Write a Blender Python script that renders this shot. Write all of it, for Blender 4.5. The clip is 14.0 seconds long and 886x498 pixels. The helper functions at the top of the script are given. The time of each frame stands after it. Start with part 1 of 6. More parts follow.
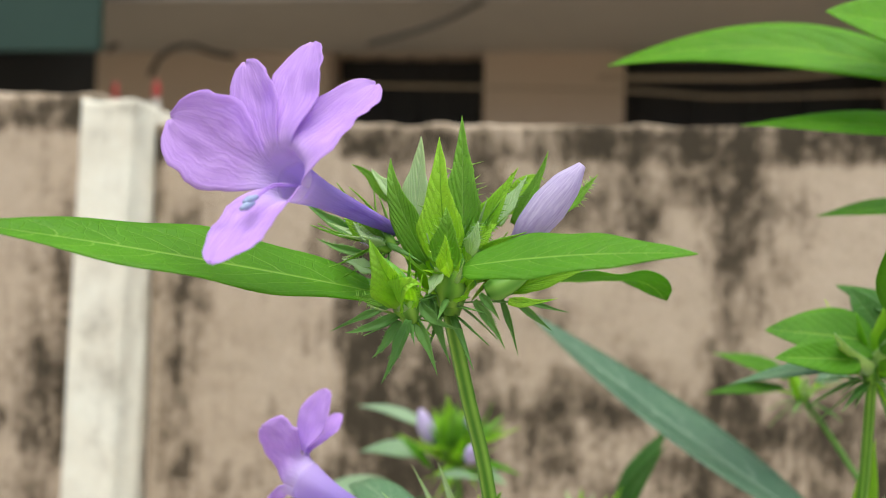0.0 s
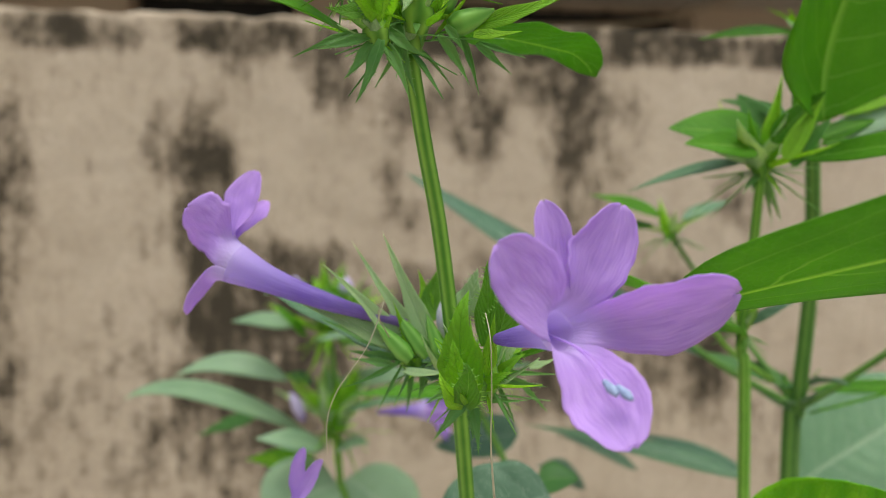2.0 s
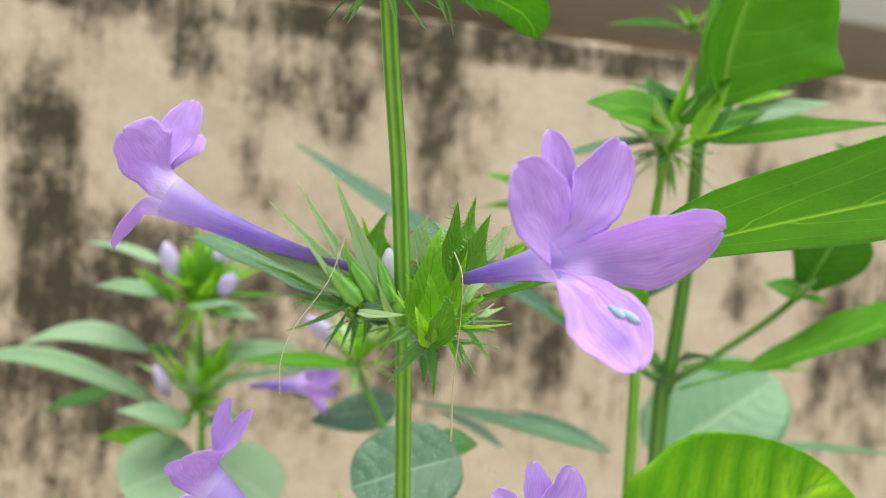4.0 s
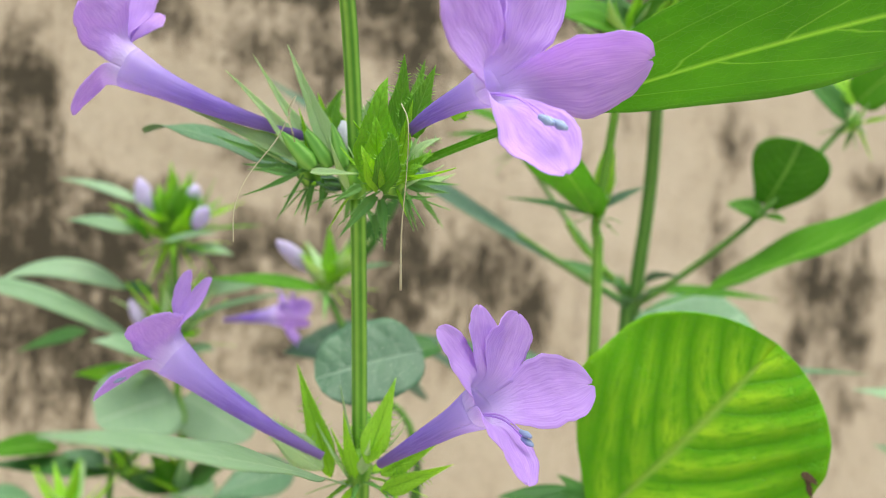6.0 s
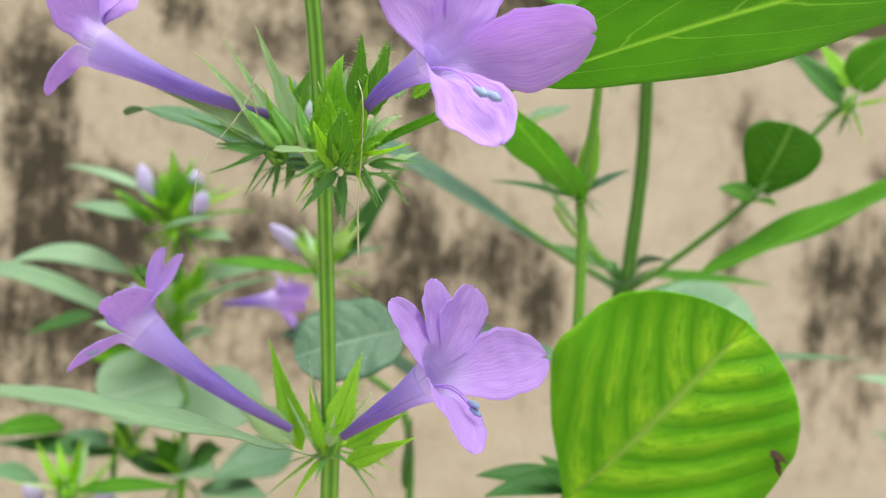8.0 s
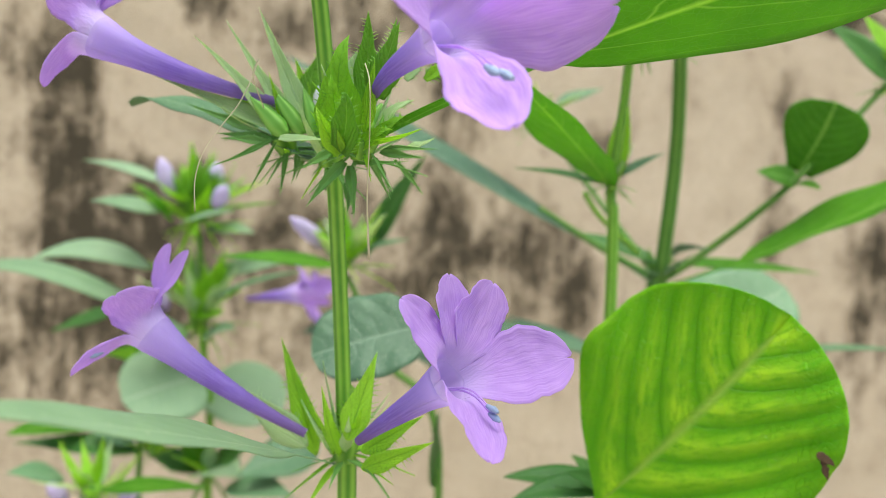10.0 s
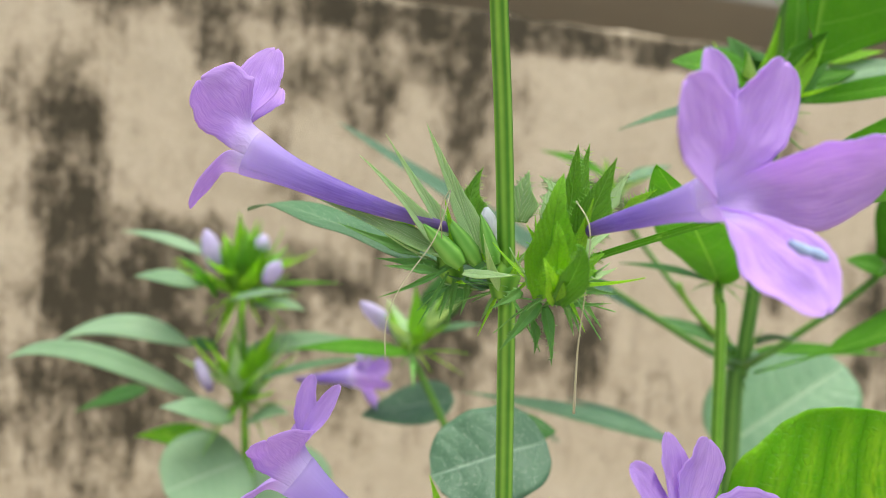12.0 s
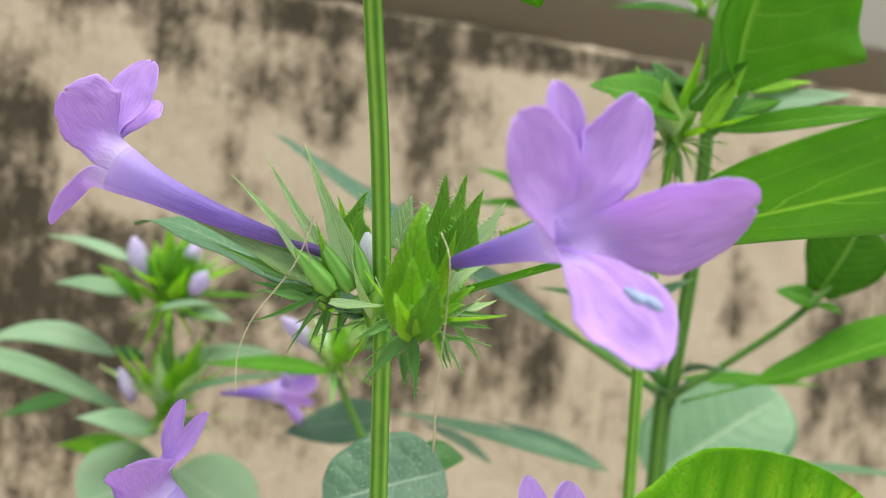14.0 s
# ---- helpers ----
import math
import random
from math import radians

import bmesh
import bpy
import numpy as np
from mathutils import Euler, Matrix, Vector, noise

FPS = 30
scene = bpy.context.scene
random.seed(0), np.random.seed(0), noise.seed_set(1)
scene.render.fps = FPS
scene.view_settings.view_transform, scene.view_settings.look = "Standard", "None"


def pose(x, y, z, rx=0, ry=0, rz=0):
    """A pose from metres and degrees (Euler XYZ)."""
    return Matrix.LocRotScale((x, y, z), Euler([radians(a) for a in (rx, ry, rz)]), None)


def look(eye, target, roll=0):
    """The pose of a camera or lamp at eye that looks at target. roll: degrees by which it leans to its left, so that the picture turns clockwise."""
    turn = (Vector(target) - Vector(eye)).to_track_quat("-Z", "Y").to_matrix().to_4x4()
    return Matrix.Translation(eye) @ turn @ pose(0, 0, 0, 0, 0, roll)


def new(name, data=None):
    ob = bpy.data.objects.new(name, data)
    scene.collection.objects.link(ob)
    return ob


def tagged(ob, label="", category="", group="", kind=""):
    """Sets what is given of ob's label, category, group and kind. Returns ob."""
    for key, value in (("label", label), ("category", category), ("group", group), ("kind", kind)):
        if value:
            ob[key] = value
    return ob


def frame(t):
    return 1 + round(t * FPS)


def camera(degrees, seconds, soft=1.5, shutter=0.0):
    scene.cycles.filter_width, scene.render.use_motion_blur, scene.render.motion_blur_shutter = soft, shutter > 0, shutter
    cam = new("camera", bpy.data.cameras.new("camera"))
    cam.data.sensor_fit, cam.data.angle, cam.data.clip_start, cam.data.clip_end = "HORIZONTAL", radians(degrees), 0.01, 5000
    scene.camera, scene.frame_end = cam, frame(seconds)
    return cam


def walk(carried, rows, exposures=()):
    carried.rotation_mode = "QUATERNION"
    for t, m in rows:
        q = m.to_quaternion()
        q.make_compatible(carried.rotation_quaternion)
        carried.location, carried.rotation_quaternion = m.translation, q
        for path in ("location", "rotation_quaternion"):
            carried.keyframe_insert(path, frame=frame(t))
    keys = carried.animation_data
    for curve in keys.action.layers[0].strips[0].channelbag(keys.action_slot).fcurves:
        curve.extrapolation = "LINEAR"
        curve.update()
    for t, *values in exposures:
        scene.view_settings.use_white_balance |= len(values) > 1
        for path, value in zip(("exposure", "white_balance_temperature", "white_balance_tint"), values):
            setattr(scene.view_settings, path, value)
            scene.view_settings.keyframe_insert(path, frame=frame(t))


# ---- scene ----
cam = camera(52.9, 14.0, soft=0.8)
PATH = [
    (0, (0.00115, -0.07754, 1.07881), (-0.1801, 1.9138, 1.1220), 1.20),
    (0.5, (-0.00243, -0.07278, 1.05563), (-0.1784, 1.9189, 1.1025), 0.88),
    (1, (0.00045, -0.07061, 1.03843), (-0.1533, 1.9234, 1.0490), 0.84),
    (1.5, (-0.00920, -0.07850, 1.02521), (0.0125, 1.9214, 1.0228), 0.45),
    (2, (-0.03941, -0.07158, 1.02031), (0.2238, 1.9108, 0.9910), 0.16),
    (2.5, (-0.06256, -0.07323, 1.01399), (0.3883, 1.8752, 0.9924), 0.62),
    (3, (-0.07262, -0.07435, 1.01234), (0.4894, 1.8451, 1.0082), 1.70),
    (3.5, (-0.08040, -0.07344, 1.00951), (0.5535, 1.8235, 1.0055), 2.40),
    (4, (-0.07636, -0.05992, 1.00213), (0.5942, 1.8243, 0.9985), 3.09),
    (6.5, (-0.06383, -0.07655, 0.95905), (0.6260, 1.8007, 0.9738), 2.51),
    (7.5, (-0.05384, -0.08333, 0.95836), (0.5929, 1.8092, 0.9621), 2.63),
    (10, (-0.03923, -0.06849, 0.95955), (0.5039, 1.8561, 0.9298), 1.79),
    (10.5, (-0.04337, -0.06672, 0.97857), (0.4853, 1.8616, 0.9321), 1.59),
    (11, (-0.06160, -0.05161, 0.99566), (0.4936, 1.8690, 0.9408), 1.39),
    (11.5, (-0.07568, -0.03622, 0.99461), (0.5309, 1.8695, 0.9773), 1.68),
    (12, (-0.09358, -0.03068, 0.98724), (0.5720, 1.8552, 1.0075), 2.21),
    (12.5, (-0.09555, -0.02740, 0.97694), (0.5686, 1.8572, 1.0611), 3.19),
    (13, (-0.08600, -0.03201, 0.98040), (0.5796, 1.8519, 1.0694), 3.81),
    (13.5, (-0.06671, -0.02916, 0.98993), (0.6043, 1.8543, 1.0367), 3.94),
    (14, (-0.06493, -0.03254, 0.99414), (0.6244, 1.8446, 1.0296), 4.08),
]
EXPOSURES = [(0, 0.09, 6500, 0), (1.5, 0.02, 6500, -2), (2.0, -0.16, 6500, -2), (2.5, 0.34, 6500, -6), (4, 0.41, 6500, -6), (14, 0.32, 6500, -6)]
walk(cam, [(t, look(eye, target, roll)) for t, eye, target, roll in PATH], EXPOSURES)

cam.data.dof.use_dof = True
cam.data.dof.focus_distance = 0.215
cam.data.dof.aperture_fstop = 11.0

# ==== world ====
world = bpy.data.worlds.new("sky")
scene.world = world
world.use_nodes = True
wn = world.node_tree.nodes
sky = wn.new("ShaderNodeTexSky")
sky.sky_type, sky.sun_disc = "NISHITA", False
sky.sun_elevation, sky.sun_rotation = radians(73), radians(205)
sky.air_density, sky.dust_density, sky.ozone_density = 1.0, 4.0, 1.0
world.node_tree.links.new(sky.outputs[0], wn["Background"].inputs[0])
wn["Background"].inputs[1].default_value = 0.15

sun_data = bpy.data.lights.new("sun", "SUN")
sun_data.energy, sun_data.angle, sun_data.color = 4.2, radians(50), (1.0, 0.975, 0.93)
sun = new("sun", sun_data)
sun.matrix_world = look((0.4, -0.55, 3.9), (0, 0.3, 0.9))


# ---- materials ----
def nodes_of(name):
    m = bpy.data.materials.new(name)
    m.use_nodes = True
    t = m.node_tree
    t.nodes.clear()
    return m, t.nodes, t.links


def maths(nodes, links, op, a, b=None, c=None, clamp=False):
    n = nodes.new("ShaderNodeMath")
    n.operation, n.use_clamp = op, clamp
    for i, v in enumerate((a, b, c)):
        if v is None:
            continue
        if isinstance(v, (int, float)):
            n.inputs[i].default_value = v
        else:
            links.new(v, n.inputs[i])
    return n.outputs[0]


def mixed(nodes, links, fac, a, b, blend="MIX"):
    n = nodes.new("ShaderNodeMix")
    n.data_type, n.blend_type = "RGBA", blend
    for sock, v in ((n.inputs[0], fac), (n.inputs[6], a), (n.inputs[7], b)):
        if isinstance(v, (int, float)):
            sock.default_value = v
        elif isinstance(v, tuple):
            sock.default_value = (*v, 1.0)
        else:
            links.new(v, sock)
    return n.outputs[2]


def noise_of(nodes, links, scale, detail=4.0, vector=None, rough=0.55, stretch=None):
    n = nodes.new("ShaderNodeTexNoise")
    n.inputs["Scale"].default_value, n.inputs["Detail"].default_value, n.inputs["Roughness"].default_value = scale, detail, rough
    if vector is not None:
        if stretch:
            mp = nodes.new("ShaderNodeMapping")
            mp.inputs["Scale"].default_value = stretch
            links.new(vector, mp.inputs[0])
            vector = mp.outputs[0]
        links.new(vector, n.inputs["Vector"])
    return n.outputs[0]


def ramp_of(nodes, links, fac, stops):
    n = nodes.new("ShaderNodeValToRGB")
    n.color_ramp.elements[0].position, n.color_ramp.elements[1].position = stops[0][0], stops[-1][0]
    for p, _ in stops[1:-1]:
        n.color_ramp.elements.new(p)
    for e, (p, col) in zip(n.color_ramp.elements, stops):
        e.position, e.color = p, (*col, 1.0) if isinstance(col, tuple) else (col, col, col, 1.0)
    links.new(fac, n.inputs[0])
    return n.outputs[0]


def plant_shader(name, colour, through_colour, share=0.4, rough=0.5, gloss=0.4, bump=0.0, height=None, tree=None):
    """A thin living tissue: a glossy diffuse skin mixed with light that passes through."""
    m, nd, ln = tree
    p = nd.new("ShaderNodeBsdfPrincipled")
    p.inputs["Roughness"].default_value = rough
    p.inputs["Specular IOR Level"].default_value = gloss
    tr = nd.new("ShaderNodeBsdfTranslucent")
    mix = nd.new("ShaderNodeMixShader")
    mix.inputs[0].default_value = share
    out = nd.new("ShaderNodeOutputMaterial")
    ln.new(colour, p.inputs["Base Color"])
    ln.new(through_colour, tr.inputs["Color"])
    if height is not None:
        b = nd.new("ShaderNodeBump")
        b.inputs["Strength"].default_value, b.inputs["Distance"].default_value = bump, 0.0006
        ln.new(height, b.inputs["Height"])
        ln.new(b.outputs[0], p.inputs["Normal"])
        ln.new(b.outputs[0], tr.inputs["Normal"])
    ln.new(p.outputs[0], mix.inputs[1])
    ln.new(tr.outputs[0], mix.inputs[2])
    ln.new(mix.outputs[0], out.inputs[0])
    return m


def leaf_material(name, dark, light, vein, veins=9.0, slant=0.55, share=0.4, rough=0.45, gloss=0.4, blotch=0.0, bump=0.5, rib=None, sway=0.9, net=0.0, net_scale=700.0, net_colour=(0.5, 0.7, 0.2), speck=0.0, vein_width=0.05):
    tree = nodes_of(name)
    m, nd, ln = tree
    uv = nd.new("ShaderNodeUVMap")
    uv.uv_map = "UVMap"
    sep = nd.new("ShaderNodeSeparateXYZ")
    ln.new(uv.outputs[0], sep.inputs[0])
    tex = nd.new("ShaderNodeTexCoord")
    info = nd.new("ShaderNodeObjectInfo")
    u = maths(nd, ln, "ABSOLUTE", maths(nd, ln, "MULTIPLY_ADD", sep.outputs[0], 2.0, -1.0))
    v = sep.outputs[1]
    wide = nd.new("ShaderNodeUVMap")
    wide.uv_map = "Across"
    sep_wide = nd.new("ShaderNodeSeparateXYZ")
    ln.new(wide.outputs[0], sep_wide.inputs[0])
    reach = maths(nd, ln, "ABSOLUTE", sep_wide.outputs[0])
    bend = maths(nd, ln, "MULTIPLY", maths(nd, ln, "POWER", reach, 1.4), slant)
    side_step = maths(nd, ln, "MULTIPLY", maths(nd, ln, "GREATER_THAN", sep.outputs[0], 0.5), 0.37)
    wander = maths(nd, ln, "MULTIPLY", noise_of(nd, ln, 5.0, 2.0, uv.outputs[0]), sway)
    phase = maths(nd, ln, "ADD", maths(nd, ln, "MULTIPLY", maths(nd, ln, "SUBTRACT", v, maths(nd, ln, "MULTIPLY", bend, 0.45)), veins), maths(nd, ln, "ADD", side_step, wander))
    saw = maths(nd, ln, "ABSOLUTE", maths(nd, ln, "SUBTRACT", maths(nd, ln, "FRACT", phase), 0.5))
    lateral = maths(nd, ln, "SUBTRACT", 1.0, maths(nd, ln, "DIVIDE", maths(nd, ln, "SUBTRACT", 0.5, saw), vein_width), clamp=True)
    lateral = maths(nd, ln, "MULTIPLY", lateral, maths(nd, ln, "SUBTRACT", 1.0, maths(nd, ln, "MULTIPLY", u, 0.75), clamp=True))
    midrib = maths(nd, ln, "SUBTRACT", 1.0, maths(nd, ln, "DIVIDE", u, 0.055), clamp=True)
    veined = maths(nd, ln, "MAXIMUM", midrib, maths(nd, ln, "MULTIPLY", lateral, 0.7))
    big = noise_of(nd, ln, 60.0, 3.0, tex.outputs["Object"])
    small = noise_of(nd, ln, 900.0, 3.0, tex.outputs["Object"])
    tone = maths(nd, ln, "MULTIPLY_ADD", info.outputs["Random"], 0.6, maths(nd, ln, "MULTIPLY_ADD", big, 1.0, -0.3), clamp=True)
    col = mixed(nd, ln, tone, dark, light)
    if blotch:
        # yellow fades in between the lateral veins, in short strokes that run along them
        pulse = maths(nd, ln, "MULTIPLY", maths(nd, ln, "MULTIPLY_ADD", saw, -2.6, 1.25, clamp=True), maths(nd, ln, "SUBTRACT", 1.12, u, clamp=True))
        strokes = nd.new("ShaderNodeCombineXYZ")
        ln.new(maths(nd, ln, "MULTIPLY", phase, 2.6), strokes.inputs[0])
        ln.new(maths(nd, ln, "MULTIPLY", reach, 3.4), strokes.inputs[1])
        ln.new(side_step, strokes.inputs[2])
        mottle = noise_of(nd, ln, 2.3, 5.0, strokes.outputs[0], 0.62)
        patch = maths(nd, ln, "MULTIPLY", pulse, maths(nd, ln, "MULTIPLY_ADD", mottle, 4.5, -1.45, clamp=True))
        patch = maths(nd, ln, "MULTIPLY", patch, maths(nd, ln, "MULTIPLY_ADD", big, 3.0, -0.45, clamp=True))
        edge = maths(nd, ln, "MULTIPLY", maths(nd, ln, "MULTIPLY_ADD", u, 9.0, -8.1, clamp=True), maths(nd, ln, "MULTIPLY_ADD", big, 2.5, -0.8, clamp=True))
        patch = maths(nd, ln, "MAXIMUM", patch, maths(nd, ln, "MULTIPLY", edge, 0.6))
        col = mixed(nd, ln, maths(nd, ln, "MULTIPLY", patch, blotch), col, (0.50, 0.74, 0.04))
    col = mixed(nd, ln, maths(nd, ln, "MULTIPLY", veined, 0.8), col, vein)
    if rib:
        col = mixed(nd, ln, maths(nd, ln, "MULTIPLY", midrib, 0.8), col, rib)
    cells = nd.new("ShaderNodeTexVoronoi")
    cells.feature = "DISTANCE_TO_EDGE"
    cells.inputs["Scale"].default_value = net_scale
    ln.new(tex.outputs["Object"], cells.inputs["Vector"])
    mesh_lines = maths(nd, ln, "SUBTRACT", 1.0, maths(nd, ln, "DIVIDE", cells.outputs["Distance"], 0.06), clamp=True)
    if net:
        col = mixed(nd, ln, maths(nd, ln, "MULTIPLY", mesh_lines, net), col, net_colour)
    if speck:
        dots = maths(nd, ln, "GREATER_THAN", noise_of(nd, ln, 1500.0, 1.0, tex.outputs["Object"]), 0.68)
        col = mixed(nd, ln, maths(nd, ln, "MULTIPLY", dots, speck), col, (0.55, 0.62, 0.5))
    deep = mixed(nd, ln, 1.0, col, (1.55, 1.30, 0.60), "MULTIPLY")
    height = maths(nd, ln, "ADD", maths(nd, ln, "MULTIPLY", veined, -0.8), maths(nd, ln, "MULTIPLY", small, 0.5))
    height = maths(nd, ln, "ADD", height, maths(nd, ln, "MULTIPLY", saw, -1.0))
    height = maths(nd, ln, "ADD", height, maths(nd, ln, "MULTIPLY", mesh_lines, -0.35))
    return plant_shader(name, col, deep, share, rough, gloss, bump, height, tree)


def petal_material(name, pale, deep, heart, mouth=None, lined=0.36, share=0.5):
    tree = nodes_of(name)
    m, nd, ln = tree
    uv = nd.new("ShaderNodeUVMap")
    sep = nd.new("ShaderNodeSeparateXYZ")
    ln.new(uv.outputs[0], sep.inputs[0])
    tex = nd.new("ShaderNodeTexCoord")
    fan = noise_of(nd, ln, 3.0, 3.0, uv.outputs[0])
    stripe = maths(nd, ln, "SINE", maths(nd, ln, "MULTIPLY_ADD", sep.outputs[0], 62.0, maths(nd, ln, "MULTIPLY", fan, 30.0)))
    stretched = noise_of(nd, ln, 9.0, 4.0, uv.outputs[0], stretch=(5.0, 0.5, 1.0))
    soft = noise_of(nd, ln, 160.0, 4.0, tex.outputs["Object"])
    lines = maths(nd, ln, "MULTIPLY", maths(nd, ln, "MULTIPLY_ADD", stripe, 0.5, 0.2, clamp=True), maths(nd, ln, "SUBTRACT", 1.1, sep.outputs[1], clamp=True))
    broad = ramp_of(nd, ln, stretched, [(0.38, 0.0), (0.64, 1.0)])
    col = mixed(nd, ln, maths(nd, ln, "MULTIPLY", broad, 0.55), pale, deep)
    col = mixed(nd, ln, maths(nd, ln, "MULTIPLY", lines, lined), col, deep)
    col = mixed(nd, ln, maths(nd, ln, "MULTIPLY", soft, 0.3), col, deep)
    near = maths(nd, ln, "SUBTRACT", 1.0, maths(nd, ln, "MULTIPLY", sep.outputs[1], 2.4), clamp=True)
    col = mixed(nd, ln, near, col, heart)
    if mouth:
        col = mixed(nd, ln, maths(nd, ln, "MULTIPLY_ADD", sep.outputs[1], 2.4, -1.4, clamp=True), col, mouth)
    height = maths(nd, ln, "ADD", lines, maths(nd, ln, "MULTIPLY", soft, 0.6))
    return plant_shader(name, col, col, share, 0.6, 0.2, 0.22, height, tree)


def stem_material(name, dark, light, rough=0.5):
    tree = nodes_of(name)
    m, nd, ln = tree
    uv = nd.new("ShaderNodeUVMap")
    sep = nd.new("ShaderNodeSeparateXYZ")
    ln.new(uv.outputs[0], sep.inputs[0])
    tex = nd.new("ShaderNodeTexCoord")
    ring = maths(nd, ln, "SINE", maths(nd, ln, "MULTIPLY", sep.outputs[0], 6.2832 * 5))
    wob = noise_of(nd, ln, 200.0, 3.0, tex.outputs["Object"])
    fac = maths(nd, ln, "ADD", maths(nd, ln, "MULTIPLY_ADD", ring, 0.38, 0.3), maths(nd, ln, "MULTIPLY", wob, 0.4), clamp=True)
    col = mixed(nd, ln, fac, dark, light)
    return plant_shader(name, col, col, 0.12, rough, 0.35, 0.4, fac, tree)


def plain_material(name, a, b, scale=80.0, rough=0.7, bump=0.3, metal=0.0):
    m, nd, ln = nodes_of(name)
    tex = nd.new("ShaderNodeTexCoord")
    n1 = noise_of(nd, ln, scale, 5.0, tex.outputs["Object"])
    n2 = noise_of(nd, ln, scale * 9, 3.0, tex.outputs["Object"])
    p = nd.new("ShaderNodeBsdfPrincipled")
    p.inputs["Roughness"].default_value, p.inputs["Metallic"].default_value = rough, metal
    ln.new(mixed(nd, ln, maths(nd, ln, "MULTIPLY_ADD", n2, 0.4, maths(nd, ln, "MULTIPLY", n1, 0.6)), a, b), p.inputs["Base Color"])
    bp = nd.new("ShaderNodeBump")
    bp.inputs["Strength"].default_value, bp.inputs["Distance"].default_value = bump, 0.002
    ln.new(n2, bp.inputs["Height"])
    ln.new(bp.outputs[0], p.inputs["Normal"])
    out = nd.new("ShaderNodeOutputMaterial")
    ln.new(p.outputs[0], out.inputs[0])
    return m


def plaster_material(name, pale, warm, mould, dirty=1.0, sand=1.0):
    """Old lime-washed plaster; the attribute "mould" says where black algae grow."""
    m, nd, ln = nodes_of(name)
    tex = nd.new("ShaderNodeTexCoord")
    ob = tex.outputs["Object"]
    att = nd.new("ShaderNodeAttribute")
    att.attribute_name = "mould"
    mid_noise = noise_of(nd, ln, 1.0, 3.0, ob, 0.6, (46.0, 46.0, 30.0))
    speckle = noise_of(nd, ln, 1.0, 4.0, ob, 0.7, (280.0, 280.0, 150.0))
    drip = noise_of(nd, ln, 1.0, 3.0, ob, 0.6, (120.0, 120.0, 14.0))
    grain = noise_of(nd, ln, 480.0, 4.0, ob, 0.65)
    cloud = noise_of(nd, ln, 14.0, 5.0, ob)
    grit = noise_of(nd, ln, 1300.0, 2.0, ob)
    base = mixed(nd, ln, ramp_of(nd, ln, cloud, [(0.3, 0.0), (0.7, 1.0)]), pale, warm)
    base = mixed(nd, ln, maths(nd, ln, "MULTIPLY", maths(nd, ln, "MULTIPLY_ADD", grain, 3.0, -1.30, clamp=True), sand), base, (0.34, 0.25, 0.18))
    level = maths(nd, ln, "MULTIPLY_ADD", mid_noise, 1.8, maths(nd, ln, "MULTIPLY_ADD", speckle, 1.5, maths(nd, ln, "MULTIPLY", drip, 0.9)))
    level = maths(nd, ln, "ADD", maths(nd, ln, "MULTIPLY_ADD", att.outputs["Fac"], 1.15, -0.65), maths(nd, ln, "SUBTRACT", level, 2.1))
    veil = maths(nd, ln, "MULTIPLY", maths(nd, ln, "MULTIPLY_ADD", level, 1.0, 0.52, clamp=True), 0.62)
    black = maths(nd, ln, "MULTIPLY", maths(nd, ln, "MULTIPLY_ADD", level, 1.6, 0.24, clamp=True), 0.95)
    pits = maths(nd, ln, "MULTIPLY_ADD", noise_of(nd, ln, 260.0, 5.0, ob, 0.7), 10.0, -6.1, clamp=True)
    black = maths(nd, ln, "MAXIMUM", black, maths(nd, ln, "MULTIPLY", pits, 0.6))
    col = mixed(nd, ln, maths(nd, ln, "MULTIPLY", veil, dirty), base, (0.22, 0.145, 0.085))
    col = mixed(nd, ln, maths(nd, ln, "MULTIPLY", black, dirty), col, mould)
    p = nd.new("ShaderNodeBsdfPrincipled")
    p.inputs["Roughness"].default_value = 0.9
    p.inputs["Specular IOR Level"].default_value = 0.2
    ln.new(col, p.inputs["Base Color"])
    bp = nd.new("ShaderNodeBump")
    bp.inputs["Strength"].default_value, bp.inputs["Distance"].default_value = 0.9, 0.0018
    ln.new(maths(nd, ln, "ADD", maths(nd, ln, "ADD", grain, maths(nd, ln, "MULTIPLY", grit, 0.4)), maths(nd, ln, "MULTIPLY", black, -0.4)), bp.inputs["Height"])
    ln.new(bp.outputs[0], p.inputs["Normal"])
    out = nd.new("ShaderNodeOutputMaterial")
    ln.new(p.outputs[0], out.inputs[0])
    return m


LEAF_FRESH = leaf_material("leaf_fresh", (0.075, 0.235, 0.012), (0.17, 0.41, 0.03), (0.42, 0.64, 0.16), share=0.55, veins=8.0, slant=0.8, sway=0.5, vein_width=0.04, gloss=0.28, net=0.16, net_scale=380.0, net_colour=(0.28, 0.52, 0.07))
LEAF_LIGHT = leaf_material("leaf_light", (0.13, 0.36, 0.012), (0.23, 0.51, 0.03), (0.40, 0.64, 0.12), share=0.6, veins=7.0, slant=0.8, sway=0.5, vein_width=0.04, gloss=0.3, net=0.12, net_scale=380.0, net_colour=(0.32, 0.58, 0.08))
LEAF_DARK = leaf_material("leaf_dark", (0.045, 0.15, 0.022), (0.085, 0.23, 0.035), (0.18, 0.32, 0.10), share=0.35, rough=0.4, gloss=0.5)
LEAF_GREY = leaf_material("leaf_grey", (0.10, 0.21, 0.10), (0.17, 0.31, 0.16), (0.34, 0.44, 0.30), share=0.3, rough=0.38, gloss=0.6, speck=0.5)
